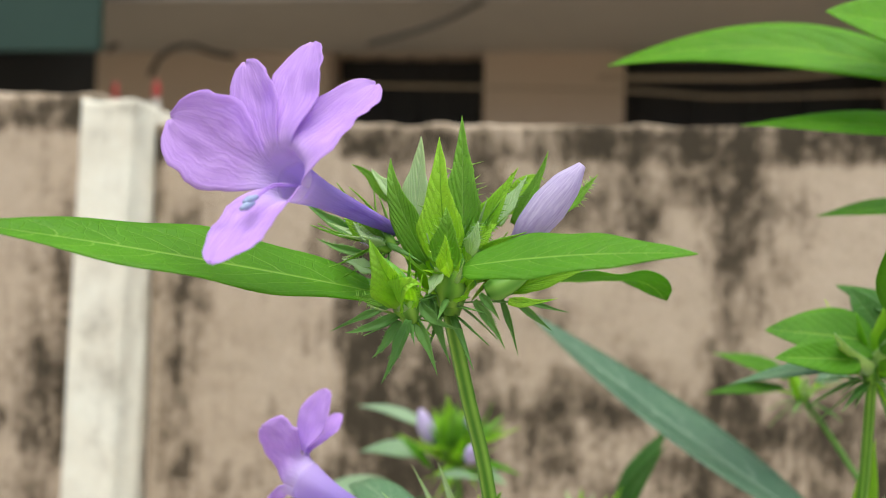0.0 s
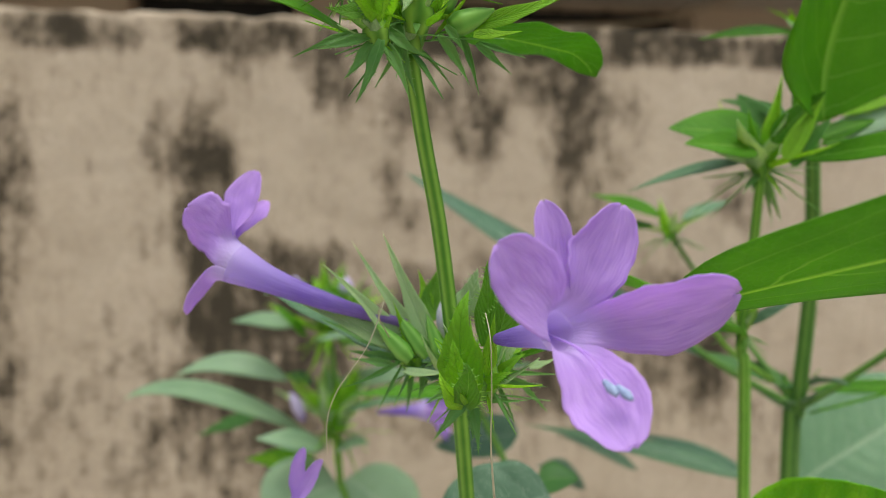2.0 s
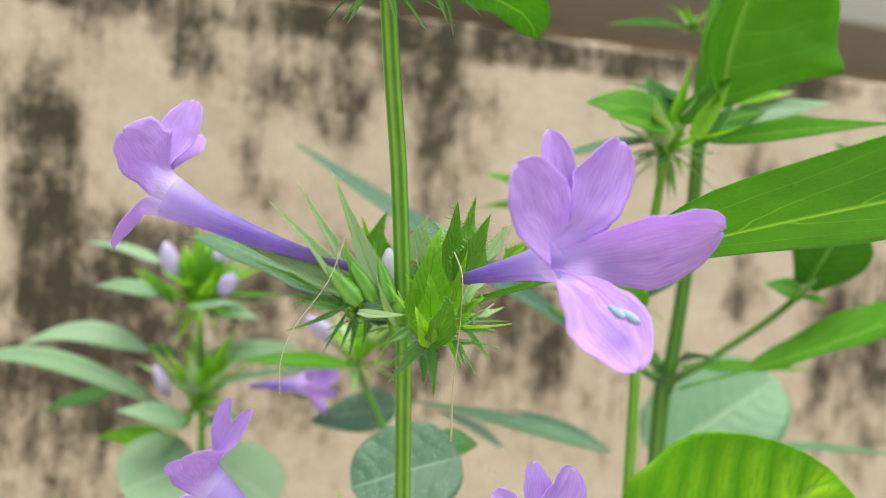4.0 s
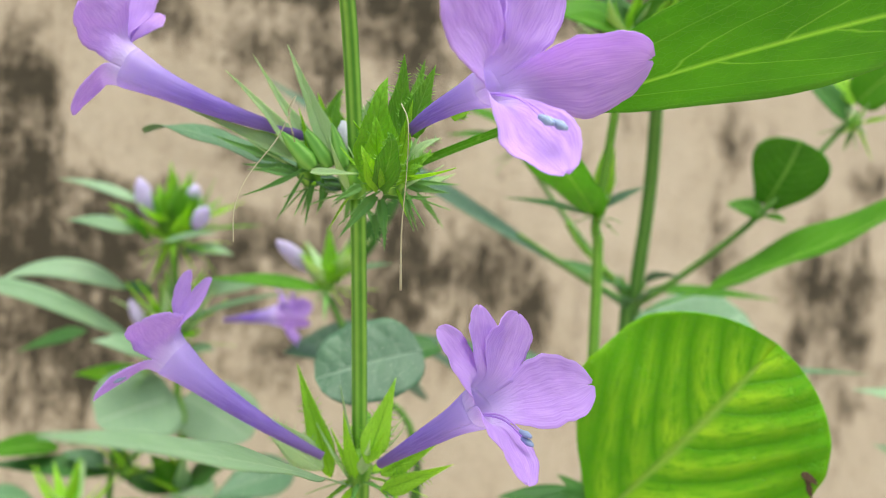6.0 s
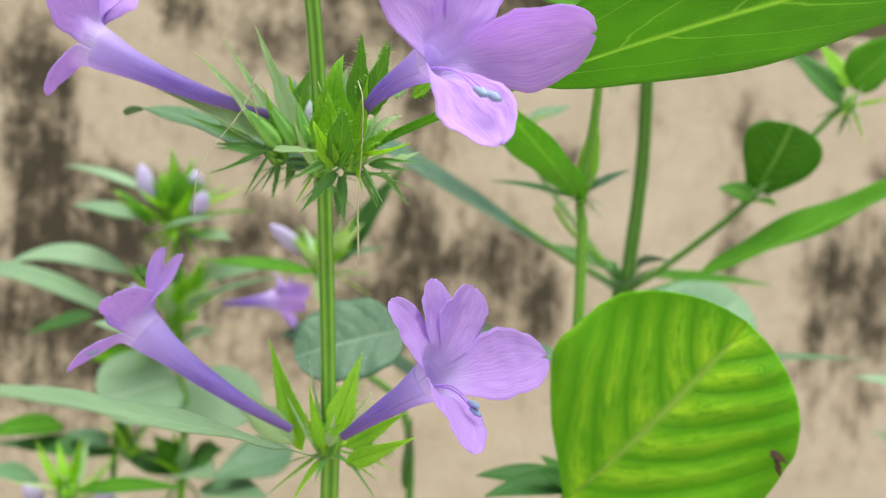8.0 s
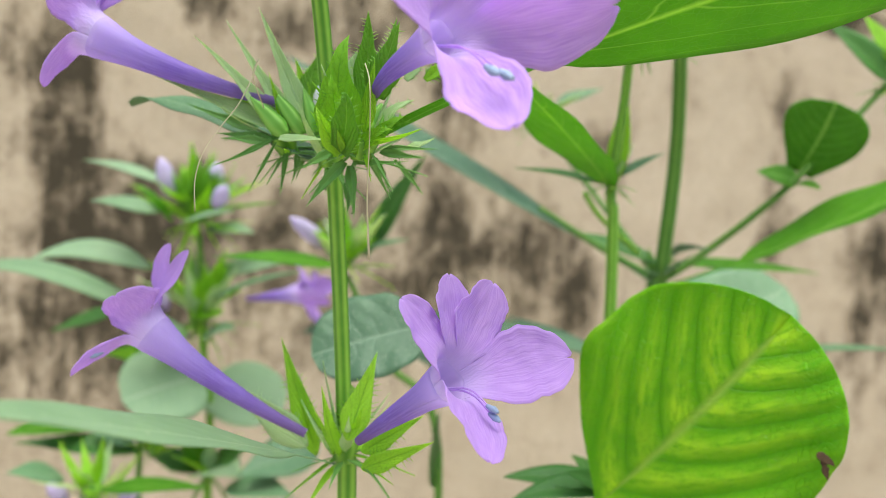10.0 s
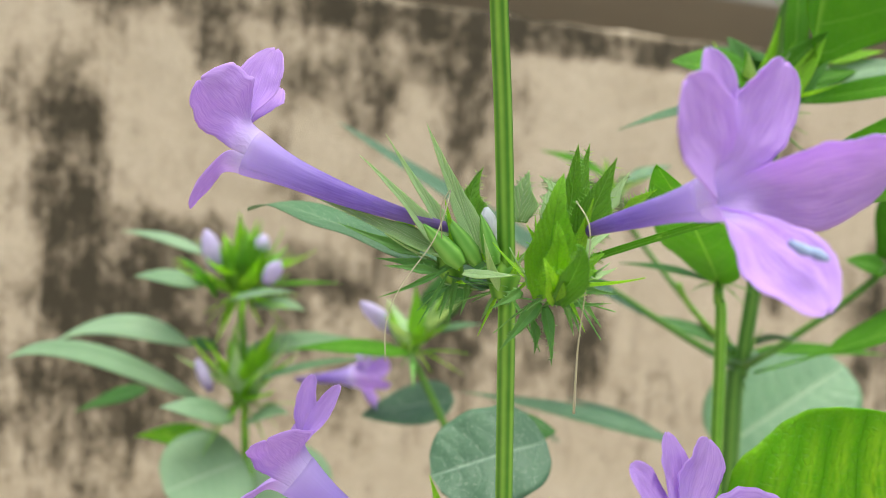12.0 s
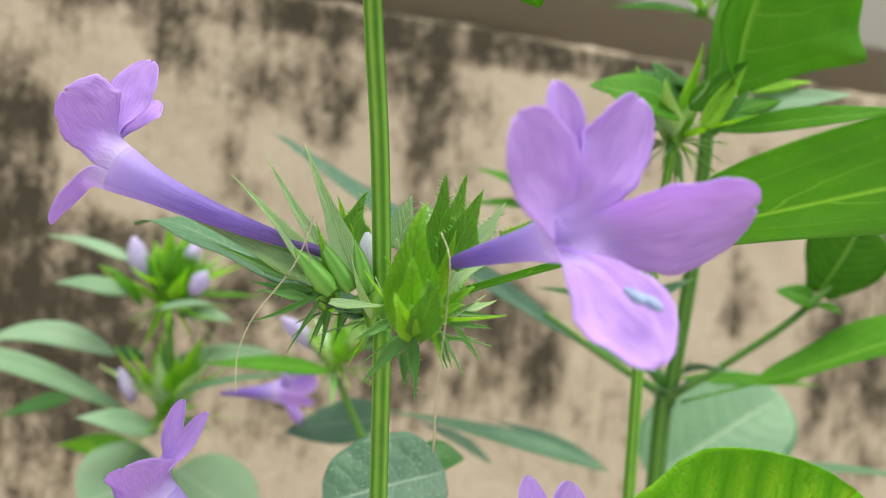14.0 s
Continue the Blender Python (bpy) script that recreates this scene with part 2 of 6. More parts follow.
LEAF_PALE = leaf_material("leaf_pale", (0.21, 0.33, 0.20), (0.32, 0.45, 0.29), (0.42, 0.52, 0.38), share=0.4, rough=0.5, gloss=0.5, bump=0.3)
LEAF_SPECK = leaf_material("leaf_speckled", (0.055, 0.125, 0.07), (0.10, 0.19, 0.105), (0.30, 0.40, 0.30), share=0.2, rough=0.42, gloss=0.5, speck=0.55, bump=0.5, veins=6.0)
LEAF_YELLOW = leaf_material("leaf_yellowing", (0.14, 0.42, 0.003), (0.19, 0.50, 0.005), (0.17, 0.42, 0.012), veins=5.4, slant=1.5, share=0.5, rough=0.4, blotch=0.9, bump=0.9, rib=(0.44, 0.62, 0.12), sway=0.0, vein_width=0.035, net=0.12, net_scale=420.0, net_colour=(0.30, 0.56, 0.03))
BRACT_FRESH = leaf_material("bract_fresh", (0.24, 0.52, 0.03), (0.55, 0.84, 0.11), (0.27, 0.55, 0.05), veins=7.0, slant=1.5, sway=0.3, share=0.58, bump=0.6, net=0.4, net_scale=1050.0, net_colour=(0.10, 0.30, 0.02), rib=(0.20, 0.46, 0.04))
BRACT_MID = leaf_material("bract_mid", (0.14, 0.36, 0.03), (0.32, 0.60, 0.08), (0.40, 0.64, 0.16), veins=7.0, slant=1.5, sway=0.3, share=0.5, bump=0.7, net=0.4, net_scale=1050.0, net_colour=(0.08, 0.25, 0.02), rib=(0.40, 0.66, 0.16))
BRACT_GREY = leaf_material("bract_grey", (0.40, 0.58, 0.30), (0.58, 0.76, 0.46), (0.92, 0.96, 0.87), veins=5.0, slant=2.8, sway=0.25, vein_width=0.15, share=0.42, bump=0.5, net=0.15, net_scale=1100.0, net_colour=(0.12, 0.32, 0.09), rib=(0.20, 0.40, 0.12))
BRACT_DARK = leaf_material("bract_dark", (0.10, 0.27, 0.045), (0.25, 0.48, 0.13), (0.26, 0.42, 0.16), veins=6.0, share=0.3, bump=0.3)
PETAL = petal_material("petal_lilac", (0.76, 0.52, 0.96), (0.51, 0.27, 0.77), (0.81, 0.68, 0.98), lined=0.18)
TUBE = petal_material("corolla_tube_lilac", (0.62, 0.45, 0.91), (0.33, 0.18, 0.65), (0.40, 0.26, 0.60), (0.78, 0.64, 0.97), 0.6, 0.66)
BUD = petal_material("bud_pale", (0.80, 0.72, 0.92), (0.42, 0.31, 0.60), (0.32, 0.22, 0.46))
BUD_WHITE = petal_material("bud_white", (0.90, 0.88, 0.93), (0.74, 0.70, 0.84), (0.70, 0.74, 0.60))
STEM = stem_material("stem_green", (0.08, 0.24, 0.016), (0.33, 0.56, 0.075))
STEM_DARK = stem_material("stem_dark", (0.05, 0.14, 0.022), (0.17, 0.32, 0.05))
CALYX = stem_material("calyx_green", (0.14, 0.35, 0.045), (0.28, 0.52, 0.10))
ANTHER = plain_material("anther_blue_grey", (0.20, 0.25, 0.44), (0.36, 0.42, 0.62), 400.0, 0.6)
DRY = plain_material("dry_style", (0.46, 0.38, 0.24), (0.62, 0.54, 0.38), 500.0, 0.7)
BROWN = plain_material("dead_tissue", (0.03, 0.015, 0.008), (0.10, 0.05, 0.02), 600.0, 0.9)
PLASTER = plaster_material("old_plaster", (0.605, 0.487, 0.39), (0.525, 0.417, 0.325), (0.042, 0.033, 0.022))
WHITEWASH = plaster_material("whitewash", (0.92, 0.88, 0.79), (0.87, 0.80, 0.69), (0.33, 0.29, 0.24), 0.45, 0.2)
FACADE = plain_material("cream_facade", (0.44, 0.34, 0.26), (0.52, 0.41, 0.32), 6.0, 0.85)
CONCRETE = plain_material("grey_concrete", (0.27, 0.24, 0.21), (0.36, 0.325, 0.29), 8.0, 0.9)
# near-black colour that paints in the shade of unlit interiors
SHADE_BLACK = plain_material("shade_black", (0.006, 0.005, 0.005), (0.014, 0.012, 0.012), 5.0, 0.6)
AWNING = plain_material("green_awning", (0.009, 0.030, 0.021), (0.018, 0.050, 0.034), 12.0, 0.6)
CABLE = plain_material("cable_beige", (0.30, 0.23, 0.16), (0.38, 0.30, 0.21), 40.0, 0.6)
CABLE_DARK = plain_material("cable_black", (0.035, 0.032, 0.03), (0.06, 0.055, 0.05), 40.0, 0.5)
RED = plain_material("red_plastic", (0.32, 0.02, 0.02), (0.42, 0.03, 0.03), 40.0, 0.5)
SOIL = plain_material("pale_earth", (0.30, 0.26, 0.21), (0.42, 0.37, 0.30), 9.0, 0.95, 0.8)


# ---- building tools ----
def vec(p):
    return Vector(p)


def mesh_object(name, verts, faces, mat, parent=None, label="", uvs=None, smooth=True, across=None):
    me = bpy.data.meshes.new(name)
    me.from_pydata([tuple(v) for v in verts], [], faces)
    if smooth:
        me.polygons.foreach_set("use_smooth", [True] * len(me.polygons))
    if uvs is not None:
        layer = me.uv_layers.new(name="UVMap")
        idx = np.empty(len(me.loops), dtype=np.int32)
        me.loops.foreach_get("vertex_index", idx)
        layer.data.foreach_set("uv", np.asarray(uvs, dtype=np.float32)[idx].ravel())
        if across is not None:
            me.uv_layers.new(name="Across").data.foreach_set("uv", np.asarray(across, dtype=np.float32)[idx].ravel())
    me.materials.append(mat)
    ob = new(name, me)
    if parent is not None:
        ob.parent = parent
        ob.matrix_parent_inverse = parent.matrix_world.inverted()
    if label:
        tagged(ob, label)
    return ob


def part(name, bm, material, parent, label=""):
    me = bpy.data.meshes.new(name)
    bm.to_mesh(me)
    bm.free()
    me.materials.append(material)
    ob = new(name, me)
    if parent is not None:
        ob.parent = parent
        ob.matrix_parent_inverse = parent.matrix_world.inverted()
    if label:
        tagged(ob, label)
    return ob


def thing(name, place, label, category, group="", kind=""):
    ob = new(name)
    ob.location = place
    ob.empty_display_size = 0.01
    bpy.context.view_layer.update()
    return tagged(ob, label, category, group, kind)


def profile(kind, v):
    if kind == "lance":
        return math.sin(math.pi * v ** 0.72) ** 1.15 * (1 - 0.15 * v) + 0.04 * (1 - v)
    if kind == "long":
        return (math.sin(math.pi * v ** 0.9) ** 0.85) * (1.0 - 0.25 * v) + 0.04 * (1 - v)
    if kind == "ovate":
        return math.sin(math.pi * min(1.0, v) ** 0.6) ** 0.85 + 0.05 * (1 - v)
    if kind == "broad":
        return 0.02 + 0.98 * math.sin(math.pi * v) ** 1.12 if v < 0.5 else max(0.0, 1 - ((v - 0.5) / 0.5) ** 2.7) ** 0.55
    if kind == "petioled":
        q = max(0.0, (v - 0.31) / 0.69)
        return 0.07 + 0.93 * (math.sin(math.pi * q ** 0.75) ** 0.9) if v < 0.999 else 0.0
    if kind == "stalked":
        s = max(0.0, (v - 0.22) / 0.78)
        return 0.07 + 0.93 * (math.sin(math.pi * s ** 0.75) ** 0.9) if v < 0.999 else 0.0
    if kind == "round":
        return max(0.0, 1 - abs(2 * v ** 0.93 - 1) ** 2.5) ** 0.52
    if kind == "petal":
        if v < 0.66:
            return 0.34 + 0.66 * math.sin(math.pi / 2 * v / 0.66) ** 1.25
        return max(0.0, 1 - ((v - 0.66) / 0.345) ** 2.4) ** 0.52
    if kind == "strap":
        if v < 0.5:
            return 0.5 + 0.5 * math.sin(math.pi / 2 * v / 0.5)
        return max(0.0, 1 - ((v - 0.5) / 0.505) ** 3.2) ** 0.6
    if kind == "bract":
        if v < 0.33:
            return 0.5 + 0.5 * math.sin(math.pi / 2 * v / 0.33)
        return (1 - (v - 0.33) / 0.67) ** 1.12 * (1 - 0.15 * math.sin(math.pi * (v - 0.33) / 0.67) ** 2)
    if kind == "spine":
        if v < 0.3:
            return 0.1 + 0.9 * math.sin(math.pi / 2 * v / 0.3) ** 0.8
        return (1 - (v - 0.3) / 0.7) ** 1.1
    return math.sin(math.pi * v)


def blade(name, parent, base, tip, width, mat, normal=(0, 0, 1), bend=0.0, side=0.0, fold=0.0, wave=0.0, waves=3.0,
          kind="lance", n=16, m=6, thick=0.00025, ctrl=None, label="", hook=0.0, seed=0, bristles=0, bristle=0.0024, sparse=0.4, notch=0.0, via=None, ragged=0.0, quilt=None):
    """A leaf, bract or petal: a thin curved skin along a bent midrib. bend lifts the midrib's middle along the normal,
    side shifts it sideways, fold raises the margins to a V, hook turns the last part of the tip down."""
    b, t = vec(base), vec(tip)
    axis = t - b
    length = axis.length
    nrm = vec(normal)
    nrm = (nrm - axis.normalized() * nrm.dot(axis.normalized())).normalized()
    across = axis.normalized().cross(nrm).normalized()
    if via is not None:
        ctrl = vec(via) * 2 - (b + t) / 2
    c = vec(ctrl) if ctrl is not None else (b + t) / 2 + nrm * bend * length + across * side * length
    rng = random.Random(hash((round(b.x, 4), round(t.x, 4), round(t.z, 4), seed)))
    ph = rng.uniform(0, 6.28)
    top, low, uvs, rims, wide = [], [], [], [], []
    for i in range(n + 1):
        v = i / n
        p = b * (1 - v) ** 2 + c * 2 * v * (1 - v) + t * v * v
        tan = ((c - b) * (1 - v) + (t - c) * v)
        tan = tan.normalized() if tan.length > 1e-9 else axis.normalized()
        s = (across - tan * across.dot(tan)).normalized()
        nn = s.cross(tan).normalized()
        w = max(0.0, profile(kind, v)) * width / 2
        if i == n and kind not in ("round", "broad"):
            w = min(w, width * 0.012)
        p = p - nn * hook * length * max(0.0, (v - 0.8) / 0.2) ** 2
        for j in range(m + 1):
            u = 2 * j / m - 1
            wu = w
            if ragged:
                wu = w * (1 + ragged * noise.noise(Vector((v * 4.5, (2.1 if u > 0 else -2.1) + ph, seed * 1.7))) + 0.4 * ragged * noise.noise(Vector((v * 13, (1.1 if u > 0 else -1.1) + ph, seed * 2.3))))
            off = fold * abs(u) * w + wave * w * u * u * math.sin(waves * 6.28 * v + ph + (1.3 if u > 0 else 0))
            q = p + s * (u * wu) + nn * off - tan * (notch * width * max(0.0, (v - 0.7) / 0.3) * (1 - abs(u)) ** 2 * (0.7 + 0.3 * math.sin(9 * u + ph)))
            if quilt:
                bulge, veins, slant = quilt
                phase = (v - 0.45 * slant * abs(u * w / (width / 2)) ** 1.4) * veins + (0.37 if u > 0 else 0.0)
                q = q + nn * (bulge * (0.5 - 0.5 * math.cos(2 * math.pi * phase)) * min(1.0, 6 * abs(u) * w / width) * (1 - 0.6 * u * u))
            if j in (0, m):
                rims.append((v, q.copy(), s * u, tan.copy()))
            top.append(q + nn * thick / 2)
            low.append(q - nn * thick / 2)
            uvs.append((u * 0.5 + 0.5, v))
            wide.append((u * w / (width / 2), v))
    cols, count = m + 1, (n + 1) * (m + 1)
    faces = []
    for i in range(n):
        for j in range(m):
            a = i * cols + j
            faces.append((a, a + 1, a + cols + 1, a + cols))
            faces.append((count + a, count + a + cols, count + a + cols + 1, count + a + 1))
    rim = [j for j in range(cols)] + [i * cols + m for i in range(1, n + 1)] + [n * cols + j for j in range(m - 1, -1, -1)] + [i * cols for i in range(n - 1, 0, -1)]
    for k in range(len(rim)):
        a, d = rim[k], rim[(k + 1) % len(rim)]
        faces.append((d, a, count + a, count + d))
    verts, uvs, wide = top + low, uvs + uvs, wide + wide
    if bristles:
        for v, q, s, tan in rims:
            if not 0.06 < v < bristles or rng.random() < sparse:
                continue
            d = (s + tan * rng.uniform(0.1, 0.7) + nrm * rng.uniform(-0.4, 0.4)).normalized()
            e1 = d.cross(Vector((0.3, 0.2, 0.9))).normalized() * 0.00017
            e2 = d.cross(e1).normalized() * 0.00017
            k = len(verts)
            verts += [q + e1, q - e1 * 0.5 + e2, q - e1 * 0.5 - e2, q + d * bristle * rng.uniform(0.5, 1.2)]
            uvs += [(0.5, v)] * 4
            wide += [(0.0, v)] * 4
            faces += [(k, k + 1, k + 3), (k + 1, k + 2, k + 3), (k + 2, k, k + 3)]
    return mesh_object(name, verts, faces, mat, parent, label, uvs, across=wide)


def curve_points(pts, steps=6):
    """A smooth line through the points."""
    pts = [vec(p) for p in pts]
    ext = [pts[0] * 2 - pts[1]] + pts + [pts[-1] * 2 - pts[-2]]
    out = []
    for k in range(1, len(ext) - 2):
        p0, p1, p2, p3 = ext[k - 1 : k + 3]
        for i in range(steps):
            s = i / steps
            out.append(0.5 * ((2 * p1) + (p2 - p0) * s + (2 * p0 - 5 * p1 + 4 * p2 - p3) * s * s + (3 * p1 - p0 - 3 * p2 + p3) * s ** 3))
    out.append(pts[-1])
    return out


def tube(name, parent, pts, radii, mat, seg=12, steps=6, ridge=0.0, ridges=4, flat=1.0, label="", closed=True):
    """A rod along a smooth line; radii run from its start to its end."""
    line = curve_points(pts, steps)
    n = len(line)
    verts, uvs, faces = [], [], []
    ref = Vector((0.31, 0.9, 0.22)).normalized()
    for i, p in enumerate(line):
        tan = (line[min(i + 1, n - 1)] - line[max(i - 1, 0)]).normalized()
        a = (ref - tan * ref.dot(tan)).normalized()
        b = tan.cross(a)
        k = i / (n - 1) * (len(radii) - 1)
        lo = min(int(k), len(radii) - 2)
        r = radii[lo] + (radii[lo + 1] - radii[lo]) * (k - lo)
        for j in range(seg):
            ang = 2 * math.pi * j / seg
            rr = r * (1 + ridge * math.cos(ridges * ang))
            verts.append(p + a * (math.cos(ang) * rr) + b * (math.sin(ang) * rr * flat))
            uvs.append((j / seg, i / (n - 1)))
    for i in range(n - 1):
        for j in range(seg):
            a, d = i * seg + j, i * seg + (j + 1) % seg
            faces.append((a, d, d + seg, a + seg))
    faces.append(tuple(range(seg - 1, -1, -1)))
    if closed:
        faces.append(tuple((n - 1) * seg + j for j in range(seg)))
    return mesh_object(name, verts, faces, mat, parent, label, uvs)


def box(bm, lo, hi):
    r = bmesh.ops.create_cube(bm, size=1.0)
    lo, hi = vec(lo), vec(hi)
    bmesh.ops.scale(bm, vec=hi - lo, verts=r["verts"])
    bmesh.ops.translate(bm, vec=(lo + hi) / 2, verts=r["verts"])
    return r["verts"]


def slab(name, lo, hi, mat, parent=None, label="", bevel=0.004):
    bm = bmesh.new()
    box(bm, lo, hi)
    if bevel:
        bmesh.ops.bevel(bm, geom=bm.edges[:], offset=bevel, segments=2, affect="EDGES")
    return part(name, bm, mat, parent, label)


def skin(name, parent, grid, thick, mat, uvs, label=""):
    """A thin double skin over a grid of points (rows x columns x 3)."""
    rows, cols = grid.shape[:2]
    n = np.cross(np.gradient(grid, axis=0), np.gradient(grid, axis=1))
    n /= np.maximum(np.linalg.norm(n, axis=2, keepdims=True), 1e-12)
    verts = np.concatenate([(grid + n * thick / 2).reshape(-1, 3), (grid - n * thick / 2).reshape(-1, 3)])
    count = rows * cols
    faces = []
    for i in range(rows - 1):
        for j in range(cols - 1):
            a = i * cols + j
            faces.append((a, a + cols, a + cols + 1, a + 1))
            faces.append((count + a, count + a + 1, count + a + cols + 1, count + a + cols))
    rim = [j for j in range(cols)] + [i * cols + cols - 1 for i in range(1, rows)] + [(rows - 1) * cols + j for j in range(cols - 2, -1, -1)] + [i * cols for i in range(rows - 2, 0, -1)]
    for k in range(cols - 1, len(rim)):
        a, d = rim[k], rim[(k + 1) % len(rim)]
        faces.append((a, d, count + d, count + a))
    return mesh_object(name, verts, faces, mat, parent, label, list(uvs) * 2)


def smoothstep(x):
    x = min(1.0, max(0.0, x))
    return x * x * (3 - 2 * x)


def flower(plant, base, throat, petals, bow=(0, 0, 0), r0=0.0012, r1=0.0075, stamens=None, fuse=0.16, anther=1.0, tilts=(), label="lilac funnel-shaped flower with five spreading petals"):
    """petals: (tip, width, cup[, facing]). A funnel widens from the calyx to the throat; its rim runs on, without a seam, into five
    lobes that part a little way out and bend over to their tips."""
    b, t = vec(base), vec(throat)
    mid = (b + t) / 2 + vec(bow)
    ax = (t - mid).normalized()
    e1 = ax.orthogonal().normalized()
    e2 = ax.cross(e1)
    turn = [math.atan2((vec(p[0]) - t).dot(e2), (vec(p[0]) - t).dot(e1)) for p in petals]
    order = sorted(range(len(petals)), key=lambda k: turn[k])
    spread = math.tan(radians(38.0)) * 0.75
    seg, rows = 60, 34
    grid, uvs = np.zeros((rows + 1, seg + 1, 3)), []
    for i in range(rows + 1):
        v = i / rows
        p = b * (1 - v) ** 2 + mid * 2 * v * (1 - v) + t * v * v
        tan = ((mid - b) * (1 - v) + (t - mid) * v).normalized()
        c1 = (e1 - tan * e1.dot(tan)).normalized()
        c2 = tan.cross(c1)
        r = r0 + (r1 * 0.78 - r0) * v ** 1.25 + r1 * 0.22 * smoothstep((v - 0.72) / 0.28) * v ** 4
        for j in range(seg + 1):
            a = 2 * math.pi * j / seg
            rr = r * (1 + 0.035 * v * math.cos(5 * a))
            grid[i, j] = p + (c1 * math.cos(a) + c2 * math.sin(a)) * rr
            uvs.append((j / seg, v))
    tube_ob = skin("flower", plant, grid, 0.0002, TUBE, uvs, label)
    common = sum((vec(p[0]) - t).length for p in petals) / len(petals) * 0.72
    for place, k in enumerate(order):
        tip, width, cup, *facing = petals[k]
        tip = vec(tip)
        nxt, prv = turn[order[(place + 1) % len(order)]], turn[order[place - 1]]
        hi, lo = ((nxt - turn[k]) % (2 * math.pi)) / 2, ((turn[k] - prv) % (2 * math.pi)) / 2
        out = tip - t
        out = (out - ax * out.dot(ax)).normalized()
        lead = (ax + out * 0.22).normalized()
        start = t + out * r1
        reach = (tip - start).length
        ctrl = start + (lead * 0.6 + (tip - start).normalized() * 0.4) * reach * 0.40
        face = vec(facing[0]).normalized() if facing else (ax * 0.8 - out * 0.6).normalized()
        if k < len(tilts) and tilts[k]:
            face = (face + vec(tilts[k])).normalized()
        rng = random.Random(k * 17 + int(abs(tip.z) * 1e4))
        ph = rng.uniform(0, 6.28)
        n, m = 34, 18
        lobe, luv = np.zeros((n + 1, m + 1, 3)), []
        for i in range(n + 1):
            q = i / n
            p = start * (1 - q) ** 2 + ctrl * 2 * q * (1 - q) + tip * q * q
            tan = ((ctrl - start) * (1 - q) + (tip - ctrl) * q).normalized()
            nn = (face - tan * face.dot(tan)).normalized()
            s = nn.cross(tan).normalized()
            if s.dot(ax.cross(out)) < 0:
                s = -s
            w = width / 2 * (0.68 + 0.32 * smoothstep(q / 0.6))
            if q > 0.58:
                w *= max(0.0, 1 - ((q - 0.58) / 0.422) ** 2.5) ** 0.5
            mix = smoothstep((q - fuse) / 0.5)
            for j in range(m + 1):
                u = 2 * j / m - 1
                a = turn[k] + (u * hi if u > 0 else u * lo)
                d = e1 * math.cos(a) + e2 * math.sin(a)
                fan = t + d * (r1 * (1 + 0.035 * math.cos(5 * a)) - 0.0001) + d * (common * (0.16 * q + spread * q * q)) + ax * (common * (q - 0.25 * q * q))
                wu = w * (1 + 0.15 * noise.noise(Vector((q * 5, (2.1 if u > 0 else -2.1) + ph, k * 1.7))) + 0.09 * noise.noise(Vector((q * 15, (1.1 if u > 0 else -1.1) + ph, k))))
                off = (cup * q + 0.25 * (1 - q)) * u * u * w + 0.10 * w * u * u * math.sin((1.2 + 0.3 * (k % 3)) * 6.28 * q + ph + (1.3 if u > 0 else 0)) - 0.07 * w * math.exp(-(u / 0.12) ** 2) * (1 - q) + 0.055 * w * noise.noise(Vector((q * 7 + ph, u * 3.2, k * 2.1))) * min(1.0, 2 * q)
                flat = p + s * (u * wu) + nn * off - tan * ((0.10 if k % 2 else 0.05) * width * max(0.0, (q - 0.7) / 0.3) * (1 - abs(u)) ** 2 * (0.7 + 0.3 * math.sin(9 * u + ph)))
                lobe[i, j] = fan.lerp(flat, mix)
                luv.append((u * 0.5 + 0.5, q))
        skin("petal", tube_ob, lobe, 0.00018, PETAL, luv)
    for tip in stamens or ():
        tip = vec(tip)
        tube("stamen", tube_ob, (t - ax * 0.004, (t + tip) / 2 + Vector((0, 0, 0.0012)), tip), (0.00028, 0.00025, 0.0002), PETAL, 8, 5)
        d = (tip - t).normalized()
        tube("anther", tube_ob, (tip - d * 0.0012 * anther, tip + d * 0.001 * anther, tip + d * 0.0026 * anther), (0.0005 * anther, 0.0009 * anther, 0.0004 * anther), ANTHER, 8, 4, label="blue-grey anther")
    return tube_ob


def bud(plant, base, tip, r, label="closed pale lilac flower bud"):
    b, t = vec(base), vec(tip)
    return tube("flower_bud", plant, (b, b.lerp(t, 0.3), b.lerp(t, 0.7), t), (r * 0.42, r * 0.86, r * 1.0, r * 0.78, r * 0.22), BUD_WHITE if label.startswith("white") else BUD, 14, 6, 0.06, 5, label=label)


